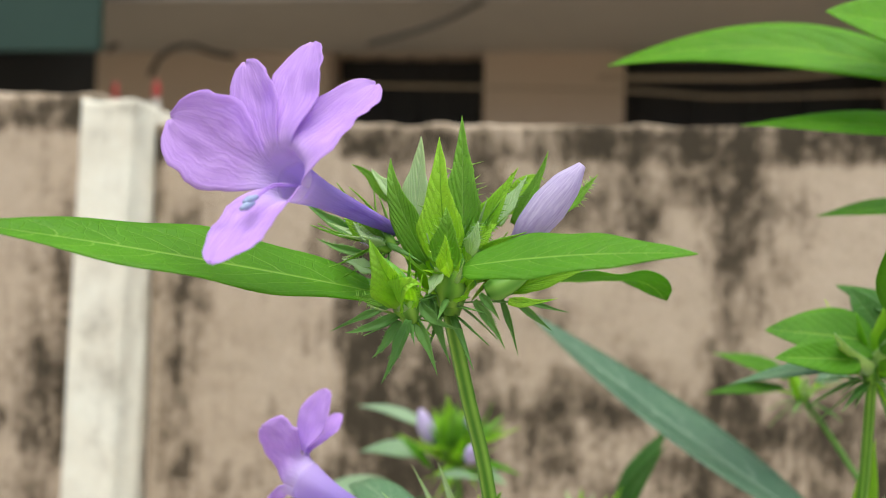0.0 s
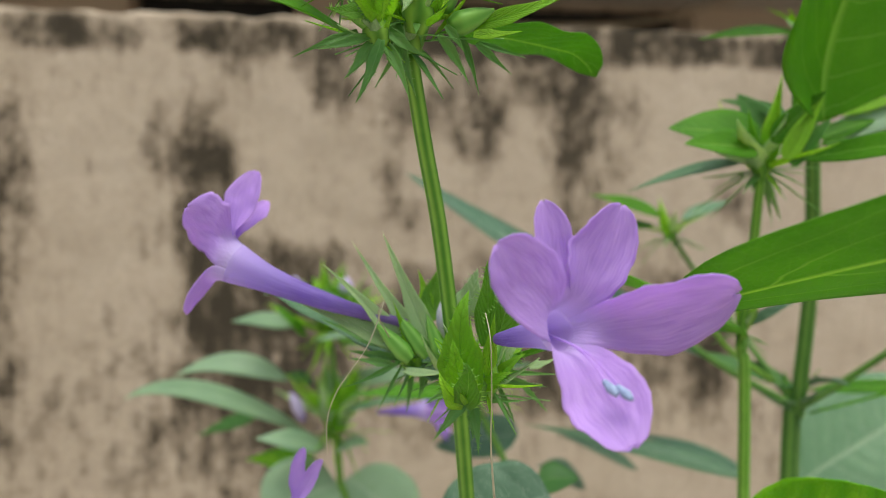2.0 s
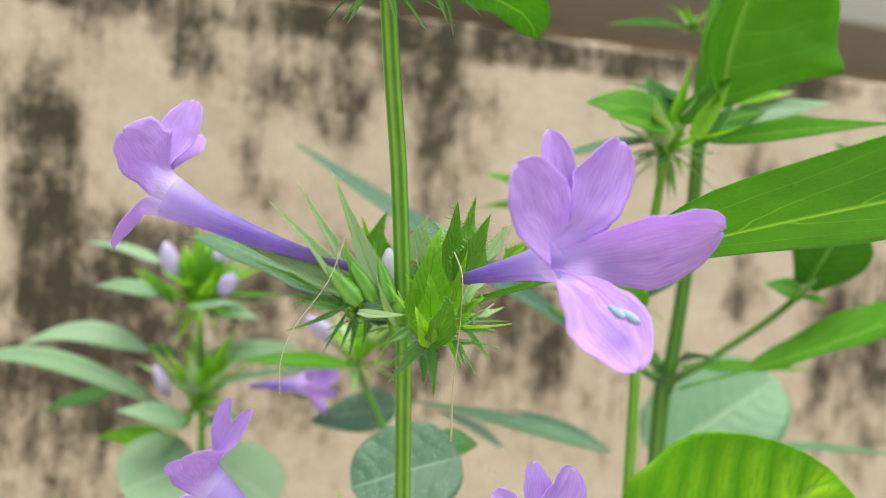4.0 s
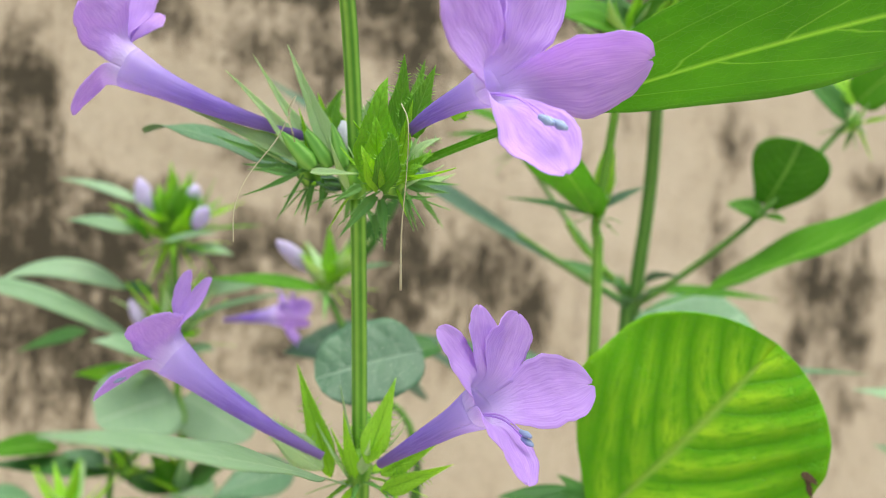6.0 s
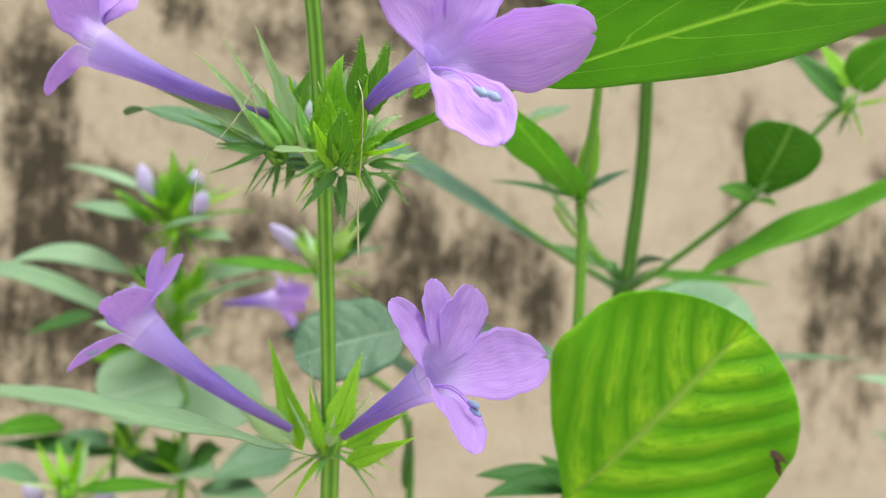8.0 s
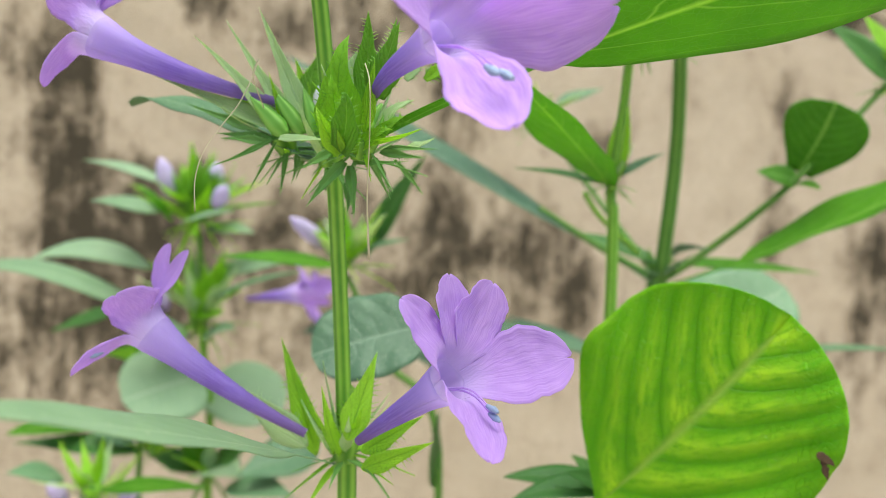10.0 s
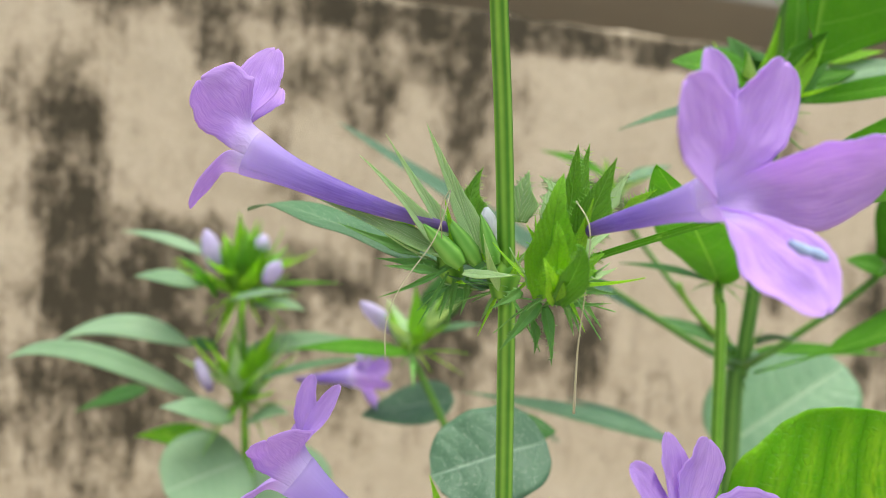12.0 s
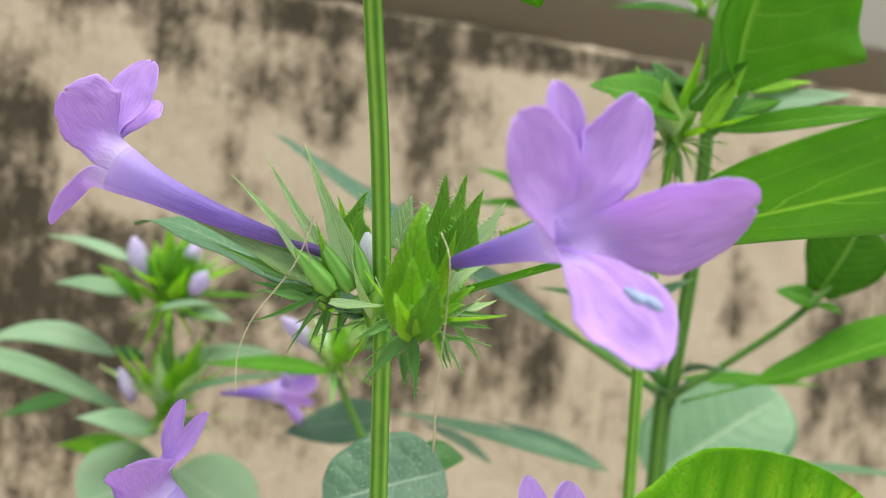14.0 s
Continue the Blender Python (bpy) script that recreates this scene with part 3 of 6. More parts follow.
def whorl(plant, centre, r, up=(0, 0, 1), rise=12, droop=14, size=0.02, width=0.3, seed=1, mats=None, spread=1.0):
    """A head of spiny bracts round a node: broad ones stand up, thin dark ones droop below."""
    rng = random.Random(seed)
    c = vec(centre)
    up = vec(up).normalized()
    a = up.cross(Vector((0.3, 1, 0.1))).normalized()
    b = up.cross(a)
    mats = mats or (BRACT_FRESH, BRACT_GREY, BRACT_DARK)
    head = tube("bract_head", plant, (c - up * r * 0.5, c, c + up * r * 0.6), (r * 0.25, r * 0.42, r * 0.2), STEM, 10, 3)
    for k in range(rise):
        ang = 6.283 * k / rise + rng.uniform(-0.3, 0.3)
        lean = rng.uniform(0.15, 1.05) * spread
        out = (a * math.cos(ang) + b * math.sin(ang))
        d = (out * math.sin(lean) + up * math.cos(lean)).normalized()
        ln = size * rng.uniform(0.6, 1.08)
        start = c + out * r * rng.uniform(0.15, 0.5) + up * r * rng.uniform(-0.4, 0.3)
        blade("bract", head, start, start + d * ln, ln * width * rng.uniform(0.7, 1.25), mats[0] if rng.random() < 0.6 else mats[1], (up - out * 0.9) if lean < 0.7 else up,
              bend=rng.uniform(-0.1, 0.02), fold=0.35, n=16, m=4, bristles=rng.choice((0.0, 0.6, 0.75)), bristle=size * 0.07, kind="spine", seed=k)
    for k in range(droop):
        ang = 6.283 * (k + 0.5) / droop + rng.uniform(-0.3, 0.3)
        lean = rng.uniform(1.45, 2.6)
        out = (a * math.cos(ang) + b * math.sin(ang))
        d = (out * math.sin(lean) + up * math.cos(lean)).normalized()
        ln = size * rng.uniform(0.45, 0.95)
        start = c + out * r * rng.uniform(0.1, 0.35) - up * r * rng.uniform(0.2, 0.55)
        blade("bract", head, start, start + d * ln, ln * rng.uniform(0.08, 0.14), mats[2] if rng.random() < 0.85 else mats[0], out + up * 0.3,
              bend=rng.uniform(-0.02, 0.1), fold=0.3, n=12, m=2, bristles=0.8, bristle=size * 0.04, sparse=0.75, kind="spine", seed=100 + k)
    return head


def bract(head, base, via, tip, width, mat, bristles=0.0, bristle=0.0016, fold=0.3):
    """One bract of a head: a pointed, folded scale with a bristly margin that bends through via."""
    facing = Vector((-0.25, -0.95, 0.15)) if mat is not BRACT_GREY else Vector((-0.3, -0.7, 0.65))
    thin = mat is BRACT_DARK
    if thin:
        width, fold, bristle = min(width * 0.78, 0.0022 + width * 0.2), 0.6, 0.0008
    return blade("bract", head, base, tip, width, mat, facing, fold=fold, n=26, m=8, kind="bract", via=via, wave=0.08, waves=2.0,
                 bristles=bristles, bristle=bristle, sparse=0.7 if thin else 0.5, ragged=0.22, seed=int(abs(base[0]) * 9e4) % 97)


def calyx(head, base, tip, r):
    """A swollen green calyx that holds a spent flower."""
    b, t = vec(base), vec(tip)
    return tube("calyx", head, (b, b.lerp(t, 0.3), b.lerp(t, 0.7), t), (r * 0.6, r, r * 0.85, r * 0.5, r * 0.08), CALYX, 14, 5, 0.05, 5)


# ---- ground ----
bm = bmesh.new()
bmesh.ops.create_grid(bm, x_segments=60, y_segments=60, size=60.0)
for v in bm.verts:
    v.co.z = 0.012 * noise.noise(v.co * 0.7)
tagged(part("ground", bm, SOIL, None), "pale dry bare earth", "ground", kind="structure")

# ---- boundary wall ----
WALL_Y, TOP = 0.693, 1.204


def stained_face(name, x0, x1, z0, z1, y, depth, mat, spots, step=0.005, top_dark=0.0, rough=0.0012, parent=None, label=""):
    """A plastered wall: its face is a fine, slightly uneven sheet; spots (x, z, rx, rz, strength) say where mould sits."""
    nx, nz = int((x1 - x0) / step) + 1, int((z1 - z0) / step) + 1
    xs, zs = np.linspace(x0, x1, nx), np.linspace(z0, z1, nz)
    gx, gz = np.meshgrid(xs, zs)
    mould = np.full(gx.shape, 0.05)
    for sx, sz, rx, rz, k in spots:
        e = ((gx - sx) / rx) ** 2 + ((gz - sz) / rz) ** 2
        mould += 1.45 * k * np.exp(-e ** 1.1)
    patchy = np.array([min(1.3, max(0.15, 0.85 + 1.3 * noise.noise(Vector((x * 14, 3.1, 0.7))))) for x in xs])
    mould += top_dark * patchy[None, :] * np.exp(-((z1 - gz - 0.017) / 0.015) ** 4)
    mould = 1.0 * (1 - np.exp(-mould * 1.0))
    ver = []
    for iz in range(nz):
        for ix in range(nx):
            p = Vector((gx[iz, ix], 0.0, gz[iz, ix]))
            edge = 0.004 * noise.noise(p * 35) if iz == nz - 1 else 0.0
            ver.append((p.x, y + rough * noise.noise(p * 22) + 0.5 * rough * noise.noise(p * 90), p.z + edge))
    back = len(ver)
    for ix in range(nx):
        ver.append((xs[ix], y + depth, ver[(nz - 1) * nx + ix][2] + 0.003 * noise.noise(Vector((xs[ix] * 30, 5, 1)))))
    for ix in range(nx):
        ver.append((xs[ix], y + depth, z0))
    faces = [(i * nx + j, i * nx + j + 1, (i + 1) * nx + j + 1, (i + 1) * nx + j) for i in range(nz - 1) for j in range(nx - 1)]
    t = (nz - 1) * nx
    faces += [(t + j, t + j + 1, back + j + 1, back + j) for j in range(nx - 1)]
    faces += [(back + j, back + j + 1, back + nx + j + 1, back + nx + j) for j in range(nx - 1)]
    faces.append(tuple([i * nx for i in range(nz)] + [back, back + nx]))
    faces.append(tuple([back + 2 * nx - 1, back + nx - 1] + [i * nx + nx - 1 for i in range(nz - 1, -1, -1)]))
    ob = mesh_object(name, ver, faces, mat, parent, label)
    att = ob.data.attributes.new("mould", "FLOAT", "POINT")
    vals = np.zeros(len(ver), dtype=np.float32)
    vals[: nx * nz] = mould.ravel()
    vals[nx * nz :] = 0.5
    att.data.foreach_set("value", vals)
    return ob


spots = []
spots.append((-0.296, 1.086, 0.022, 0.054, 0.80))
spots.append((-0.302, 0.993, 0.021, 0.063, 0.75))
spots.append((-0.304, 0.896, 0.022, 0.059, 0.55))
spots.append((-0.328, 1.149, 0.007, 0.073, 0.80))
spots.append((-0.253, 1.191, 0.034, 0.013, 0.60))
spots.append((-0.199, 1.184, 0.019, 0.009, 0.40))
spots.append((-0.145, 1.092, 0.024, 0.040, 0.85))
spots.append((-0.130, 1.053, 0.015, 0.029, 0.90))
spots.append((-0.169, 1.092, 0.029, 0.059, 0.35))
spots.append((-0.120, 1.004, 0.020, 0.029, 0.80))
spots.append((-0.071, 1.005, 0.054, 0.011, 0.85))
spots.append((-0.134, 0.946, 0.024, 0.050, 0.60))
spots.append((-0.095, 0.921, 0.039, 0.078, 0.55))
spots.append((0.031, 1.128, 0.029, 0.025, 0.65))
spots.append((0.095, 1.109, 0.024, 0.034, 0.75))
spots.append((0.178, 1.129, 0.025, 0.044, 1.10))
spots.append((0.169, 1.056, 0.010, 0.045, 0.75))
spots.append((0.064, 1.197, 0.030, 0.011, 1.00))
spots.append((0.202, 1.191, 0.044, 0.014, 1.25))
spots.append((0.301, 1.189, 0.054, 0.010, 1.10))
spots.append((0.128, 1.193, 0.030, 0.011, 0.90))
spots.append((-0.043, 1.166, 0.044, 0.014, 0.50))
spots.append((-0.111, 1.166, 0.019, 0.030, 0.60))
spots.append((0.016, 1.079, 0.013, 0.039, 0.60))
spots.append((0.332, 1.047, 0.029, 0.025, 0.65))
spots.append((0.232, 1.115, 0.015, 0.049, 0.40))
spots.append((0.363, 0.860, 0.029, 0.029, 0.30))
spots.append((-0.142, 1.078, 0.024, 0.060, 0.50))
spots.append((-0.138, 0.999, 0.016, 0.040, 0.75))
spots.append((-0.031, 1.151, 0.016, 0.023, 0.90))
spots.append((0.053, 1.152, 0.044, 0.029, 0.55))
spots.append((0.094, 1.123, 0.020, 0.029, 0.55))
spots.append((-0.054, 0.972, 0.045, 0.028, 0.90))
spots.append((-0.064, 0.917, 0.039, 0.042, 0.85))
spots.append((-0.108, 0.870, 0.037, 0.044, 0.65))
spots.append((0.033, 0.962, 0.024, 0.029, 0.80))
spots.append((0.099, 1.000, 0.013, 0.025, 0.60))
spots.append((0.174, 0.948, 0.024, 0.051, 1.00))
spots.append((0.263, 0.952, 0.034, 0.043, 0.80))
spots.append((0.306, 0.905, 0.013, 0.033, 0.80))
spots.append((0.188, 1.114, 0.022, 0.057, 0.75))
spots.append((0.145, 0.902, 0.021, 0.045, 0.60))
spots.append((0.531, 1.097, 0.036, 0.035, 0.75))
spots.append((0.515, 0.984, 0.018, 0.046, 0.65))
spots.append((0.641, 0.966, 0.035, 0.055, 0.75))
spots.append((0.715, 1.063, 0.029, 0.025, 0.95))
spots.append((0.699, 0.912, 0.032, 0.069, 0.60))
spots.append((0.408, 1.109, 0.019, 0.022, 0.40))
spots.append((0.066, 0.862, 0.040, 0.039, 0.45))
spots.append((-0.093, 0.798, 0.051, 0.027, 0.35))
spots.append((0.239, 1.197, 0.038, 0.013, 1.10))
spots.append((0.295, 1.190, 0.035, 0.011, 0.90))
spots.append((0.461, 1.198, 0.080, 0.011, 0.90))
spots.append((0.600, 1.195, 0.067, 0.011, 0.70))
spots.append((0.155, 1.179, 0.031, 0.038, 0.60))
spots.append((0.526, 0.965, 0.021, 0.034, 0.50))
for q_, rx_, rz_, k_ in (
    ((-0.1400, 0.6930, 1.0230), 0.02, 0.05, 0.7), ((-0.1070, 0.6930, 0.9310), 0.055, 0.075, 0.55), ((0.0350, 0.6930, 1.0440), 0.025, 0.02, 0.5),
    ((0.0770, 0.6930, 0.9670), 0.03, 0.022, 0.8), ((0.1860, 0.6930, 0.9670), 0.036, 0.075, 0.65), ((0.0230, 0.6930, 0.9400), 0.05, 0.04, 0.45),
    ((0.6980, 0.6930, 0.9590), 0.03, 0.05, 0.6), ((0.6470, 0.6930, 0.9320), 0.03, 0.06, 0.5), ((0.5080, 0.6930, 0.9670), 0.02, 0.025, 0.5),
    ((0.3060, 0.6930, 0.9120), 0.02, 0.04, 0.6), ((0.2460, 0.6930, 0.9500), 0.05, 0.03, 0.5), ((0.6190, 0.6930, 0.8730), 0.02, 0.05, 0.45),
    ((0.6900, 0.6930, 0.8030), 0.012, 0.035, 0.4), ((-0.0340, 0.6930, 1.1440), 0.02, 0.03, 0.6), ((0.1350, 0.6930, 1.1510), 0.06, 0.03, 0.4), ((-0.1250, 0.6930, 0.8760), 0.05, 0.05, 0.5)):
    spots.append((q_[0], q_[2], rx_, rz_, k_))
for q_, rx_, rz_, k_ in (
    ((-0.2100, 0.6930, 0.8600), 0.12, 0.10, 0.34), ((0.1550, 0.6930, 0.8890), 0.10, 0.05, 0.38), ((0.2780, 0.6930, 0.8990), 0.09, 0.06, 0.35), ((0.1060, 0.6930, 0.9670), 0.05, 0.03, 0.3), ((0.4760, 0.6930, 0.8250), 0.12, 0.07, 0.28), ((0.6770, 0.6930, 0.8600), 0.08, 0.10, 0.3), ((-0.0230, 0.6930, 0.8960), 0.09, 0.06, 0.35)):
    spots.append((q_[0], q_[2], rx_, rz_, k_))
wall_main = stained_face("wall_north", -0.33, 1.25, 0.62, TOP, WALL_Y, 0.11, PLASTER, spots, 0.004, top_dark=1.5)
tagged(wall_main, "peach plastered boundary wall streaked with black mould", "wall", kind="structure")
low = slab("wall_foot", (-1.3, WALL_Y + 0.004, 0.0), (1.25, WALL_Y + 0.106, 0.62), FACADE, None, bevel=0.0)
tagged(low, "peach plastered foot of the boundary wall", "wall", kind="structure")
wall_far = slab("wall_east", (1.25, WALL_Y + 0.002, 0.0), (6.0, WALL_Y + 0.108, TOP - 0.002), FACADE, None, bevel=0.003)
tagged(wall_far, "plain continuation of the peach boundary wall", "wall", kind="structure")
pier_spots = [(-0.322, 1.10, 0.006, 0.10, 0.8), (-0.32, 0.90, 0.007, 0.08, 0.7), (-0.335, 1.215, 0.02, 0.008, 0.7), (-0.352, 1.03, 0.02, 0.05, 0.55), (-0.34, 0.98, 0.02, 0.02, 0.5), (-0.36, 0.85, 0.012, 0.02, 0.7), (-0.35, 1.19, 0.03, 0.01, 0.4), (-0.345, 0.93, 0.015, 0.03, 0.5)]
pier = stained_face("wall_pier", -0.378, -0.330, 0.62, 1.222, 0.655, 0.14, WHITEWASH, pier_spots, 0.004)
tagged(pier, "whitewashed pier with grey patches in the boundary wall", "pier", kind="structure")
pier_low = slab("wall_pier_foot", (-0.376, 0.658, 0.0), (-0.332, 0.69, 0.62), WHITEWASH, None, bevel=0.0)
tagged(pier_low, "whitewashed foot of the pier", "pier", kind="structure")
left_spots = [(-0.395, 1.0, 0.03, 0.15, 0.8), (-0.43, 0.95, 0.04, 0.1, 0.7), (-0.45, 1.21, 0.08, 0.02, 0.6), (-0.46, 0.8, 0.04, 0.1, 0.4)]
wall_w = stained_face("wall_west", -1.3, -0.378, 0.62, 1.228, WALL_Y - 0.01, 0.11, PLASTER, left_spots, 0.006, top_dark=1.2)
tagged(wall_w, "peach plastered boundary wall beside the white pier", "wall", kind="structure")

LEAN = Matrix.Translation((-0.350, 0, 1.195)) @ Matrix.Rotation(radians(1.5), 4, "Y") @ Matrix.Translation((0.347, 0, -1.2))
pier.matrix_world = LEAN
pier_low.matrix_world = LEAN

# ---- house behind the wall ----
house = thing("house", (0, 2.4, 0), "cream plastered house behind the wall with dark window openings", "house")
HY = 2.4
slab("facade", (-1.25, HY, 0.0), (-0.56, HY + 0.2, 3.0), FACADE, house, "cream plastered facade")
slab("facade", (-0.12, HY, 0.0), (0.27, HY + 0.2, 3.0), FACADE, house, "cream plastered pillar")
slab("facade", (-0.56, HY + 0.01, 0.0), (-0.12, HY + 0.19, 1.32), FACADE, house)
slab("facade", (0.27, HY + 0.01, 0.0), (1.02, HY + 0.19, 1.30), FACADE, house)
slab("facade", (-0.56, HY + 0.01, 1.70), (-0.12, HY + 0.19, 3.0), FACADE, house)
slab("facade", (0.27, HY + 0.01, 1.70), (1.02, HY + 0.19, 3.0), FACADE, house)
slab("facade", (1.02, HY, 0.0), (6.0, HY + 0.2, 3.0), FACADE, house, "cream plastered facade")
# no porch is built here: a flat black sheet stands for its shade
slab("facade", (-4.5, HY + 0.05, 0.0), (-1.25, HY + 0.2, 3.0), SHADE_BLACK, house, "near-black sheet standing for the shade of a porch")
for x0_, x1_ in ((-0.57, -0.11), (0.26, 1.03)):
    # sheet across the opening; the room's darkness is put into its colour
    win = slab("window", (x0_, HY + 0.16, 1.28), (x1_, HY + 0.19, 1.72), SHADE_BLACK, house, "window opening backed by a near-black sheet for room shade")
    slab("window_sill", (x0_, HY - 0.02, 1.30), (x1_, HY + 0.15, 1.325), FACADE, win)
    for k_ in range(5):
        xb = x0_ + (x1_ - x0_) * (k_ + 0.5) / 5
        # bars share the sheet's shade colour
        slab("window_bar", (xb - 0.006, HY + 0.12, 1.325), (xb + 0.006, HY + 0.132, 1.70), SHADE_BLACK, win, bevel=0.001)
shade = slab("sunshade", (-1.25, 1.90, 1.685), (6.0, HY, 1.745), CONCRETE, house, "grey concrete sunshade slab over the windows")
slab("fascia", (-1.25, 1.885, 1.68), (6.0, 1.9, 2.35), CONCRETE, shade, "grey fascia edge")
awning = thing("awning", (-1.9, 2.2, 0), "faded green sloping awning beside the house", "awning")
bm = bmesh.new()
ring = [bm.verts.new(p) for p in ((-4.5, 1.75, 1.62), (-1.27, 1.75, 1.62), (-1.27, 2.44, 2.05), (-4.5, 2.44, 2.05))]
bm.faces.new(ring)
bmesh.ops.solidify(bm, geom=bm.faces[:], thickness=0.02)
part("awning_sheet", bm, AWNING, awning)
for x_ in (-4.4, -2.8, -1.32):
    slab("post", (x_ - 0.02, 1.78, 0.0), (x_ + 0.02, 1.82, 1.64), CONCRETE, awning)
low_edge, right_edge = (-1.0180, 1.7400, 1.5260), (-0.9040, 1.7400, 1.5760)
slab("valance", (-4.5, 1.728, low_edge[2]), (right_edge[0], 1.745, 2.3), AWNING, awning, bevel=0.001, label="faded green hanging sheet")
cable = thing("cable", (1.0670, 2.3000, 1.6760), "sagging beige cable strung before the window", "cable")
tube("wire", cable, ((1.3100, 2.3000, 1.7470), (1.0670, 2.3000, 1.6750), (0.8690, 2.3000, 1.6180), (0.6420, 2.3000, 1.5950), (0.4140, 2.3000, 1.5920), (0.1870, 2.3000, 1.5930)), (0.006, 0.006), CABLE, 8, 6)
cable = thing("cable", (0.5530, 2.3500, 1.5630), "thin dark cable along the window", "cable")
tube("wire", cable, ((-0.5090, 2.3000, 1.5730), (0.2500, 2.3000, 1.5590), (0.5420, 2.3000, 1.5420), (1.1050, 2.3000, 1.5620)), (0.004, 0.004), CABLE, 8, 6)
cable = thing("cable", (-1.0220, 2.3000, 1.7130), "black cables looping down the facade", "cable")
tube("wire", cable, ((-1.1680, 2.3000, 1.6660), (-1.0790, 2.3000, 1.7290), (-0.9760, 2.3000, 1.8000)), (0.009, 0.009), CABLE_DARK, 8, 6)
tube("wire", cable, ((-1.0430, 2.3000, 1.5950), (-1.0120, 2.3000, 1.6500), (-0.9400, 2.3000, 1.6820), (-0.8590, 2.3000, 1.6580), (-0.8030, 2.3000, 1.6500)), (0.007, 0.007), CABLE_DARK, 8, 6)
tube("wire", cable, ((-0.3790, 2.0000, 1.6050), (-0.2130, 1.9500, 1.6380), (-0.0950, 1.9200, 1.6870)), (0.006, 0.006), CABLE_DARK, 8, 6)
for q_, r_ in (((-0.7210, 1.6000, 1.4150), 0.008), ((-0.8040, 1.6000, 1.4120), 0.006)):
    pot = thing("red_lamp", (q_[0], 1.6, q_[2] - 0.1), "small red signal lamp on a grey bracket behind the wall", "lamp", "red signal lamps")
    tube("lamp_cap", pot, ((q_[0], 1.6, q_[2] - 0.018), (q_[0], 1.6, q_[2]), (q_[0], 1.6, q_[2] + 0.018)), (r_ * 0.8, r_, r_ * 0.5), RED, 12, 4)
    tube("bracket", pot, ((q_[0], 1.6, 0.0), (q_[0], 1.6, 0.7), (q_[0], 1.6, q_[2] - 0.016)), (0.008, 0.008), CONCRETE, 8, 3)

# ---- main plant ----
N0, N1, N2 = (-0.0180, 0.1560, 1.0670), (-0.0017, 0.1790, 0.9787), (0.0060, 0.1920, 0.8941)
main = thing("flowering_shrub", (0.022, 0.24, 0), "tall lilac-flowered shrub stem with spiny green bract heads", "shrub", "lilac-flowered shrubs")
tube("stem", main, ((0.022, 0.24, -0.02), (0.018, 0.226, 0.5), (0.0078, 0.1967, 0.88), N2), (0.0036, 0.0028, 0.0024), STEM, 16, 8, 0.1, 4)
tube("stem", main, (N2, (0.0033, 0.1878, 0.93), N1), (0.0021, 0.0021), STEM, 16, 8, 0.1, 4)
tube("stem", main, (N1, (-0.0079, 0.1708, 1.02), (-0.0134, 0.1630, 1.045), N0), (0.0021, 0.0020), STEM, 16, 8, 0.1, 4)
CAM = (-0.25, -0.95, 0.15)
# top node
node = whorl(main, (-0.0185, 0.1560, 1.0730), 0.013, (0.02, 0, 1), 24, 10, 0.022, 0.20, 3, spread=1.35)
whorl(main, (-0.0275, 0.1400, 1.0690), 0.008, (-0.3, -0.3, 0.9), 10, 5, 0.013, 0.22, 4, spread=1.3)
whorl(main, (-0.0170, 0.1440, 1.0745), 0.010, (0.1, -0.3, 0.95), 12, 5, 0.014, 0.24, 5, spread=1.3)
whorl(main, (-0.0356, 0.1471, 1.0857), 0.008, (-0.85, -0.1, 0.5), 16, 8, 0.017, 0.13, 6, mats=(BRACT_MID, BRACT_GREY, BRACT_DARK), spread=1.2)
whorl(main, (-0.0122, 0.1503, 1.0840), 0.007, (0.8, -0.1, 0.6), 14, 8, 0.016, 0.13, 7, mats=(BRACT_MID, BRACT_GREY, BRACT_DARK), spread=1.1)
calyx(node, (-0.0284, 0.1390, 1.0698), (-0.0331, 0.1383, 1.0809), 0.0043)
calyx(node, (-0.0177, 0.1437, 1.0778), (-0.0183, 0.1435, 1.0872), 0.0045)
calyx(node, (-0.0083, 0.1507, 1.0727), (0.0032, 0.1516, 1.0778), 0.0033)
calyx(node, (-0.0115, 0.1563, 1.0771), (-0.0047, 0.1567, 1.0872), 0.0034)
calyx(node, (-0.0243, 0.1532, 1.0787), (-0.0303, 0.1524, 1.0875), 0.0036)
bract(node, (-0.0174, 0.1397, 1.0788), (-0.0186, 0.1332, 1.0948), (-0.0196, 0.1347, 1.1104), 0.0118, BRACT_FRESH, bristles=0.7, fold=0.35)
bract(node, (-0.0169, 0.1317, 1.0793), (-0.0164, 0.1255, 1.0872), (-0.0168, 0.1254, 1.0929), 0.0074, BRACT_MID, bristles=0.8, fold=0.5)
bract(node, (-0.0164, 0.1258, 1.0781), (-0.0161, 0.1217, 1.0824), (-0.0165, 0.1205, 1.0864), 0.0046, BRACT_FRESH, bristles=0.8, fold=0.6)
bract(node, (-0.0160, 0.1218, 1.0773), (-0.0158, 0.1188, 1.0786), (-0.0157, 0.1177, 1.0803), 0.0025, BRACT_FRESH)
bract(node, (-0.0143, 0.1499, 1.0843), (-0.0148, 0.1494, 1.1027), (-0.0154, 0.1510, 1.1183), 0.0098, BRACT_MID, bristles=0.6, bristle=0.0032)
bract(node, (-0.0280, 0.1586, 1.0915), (-0.0270, 0.1583, 1.1047), (-0.0268, 0.1581, 1.1138), 0.0077, BRACT_GREY)
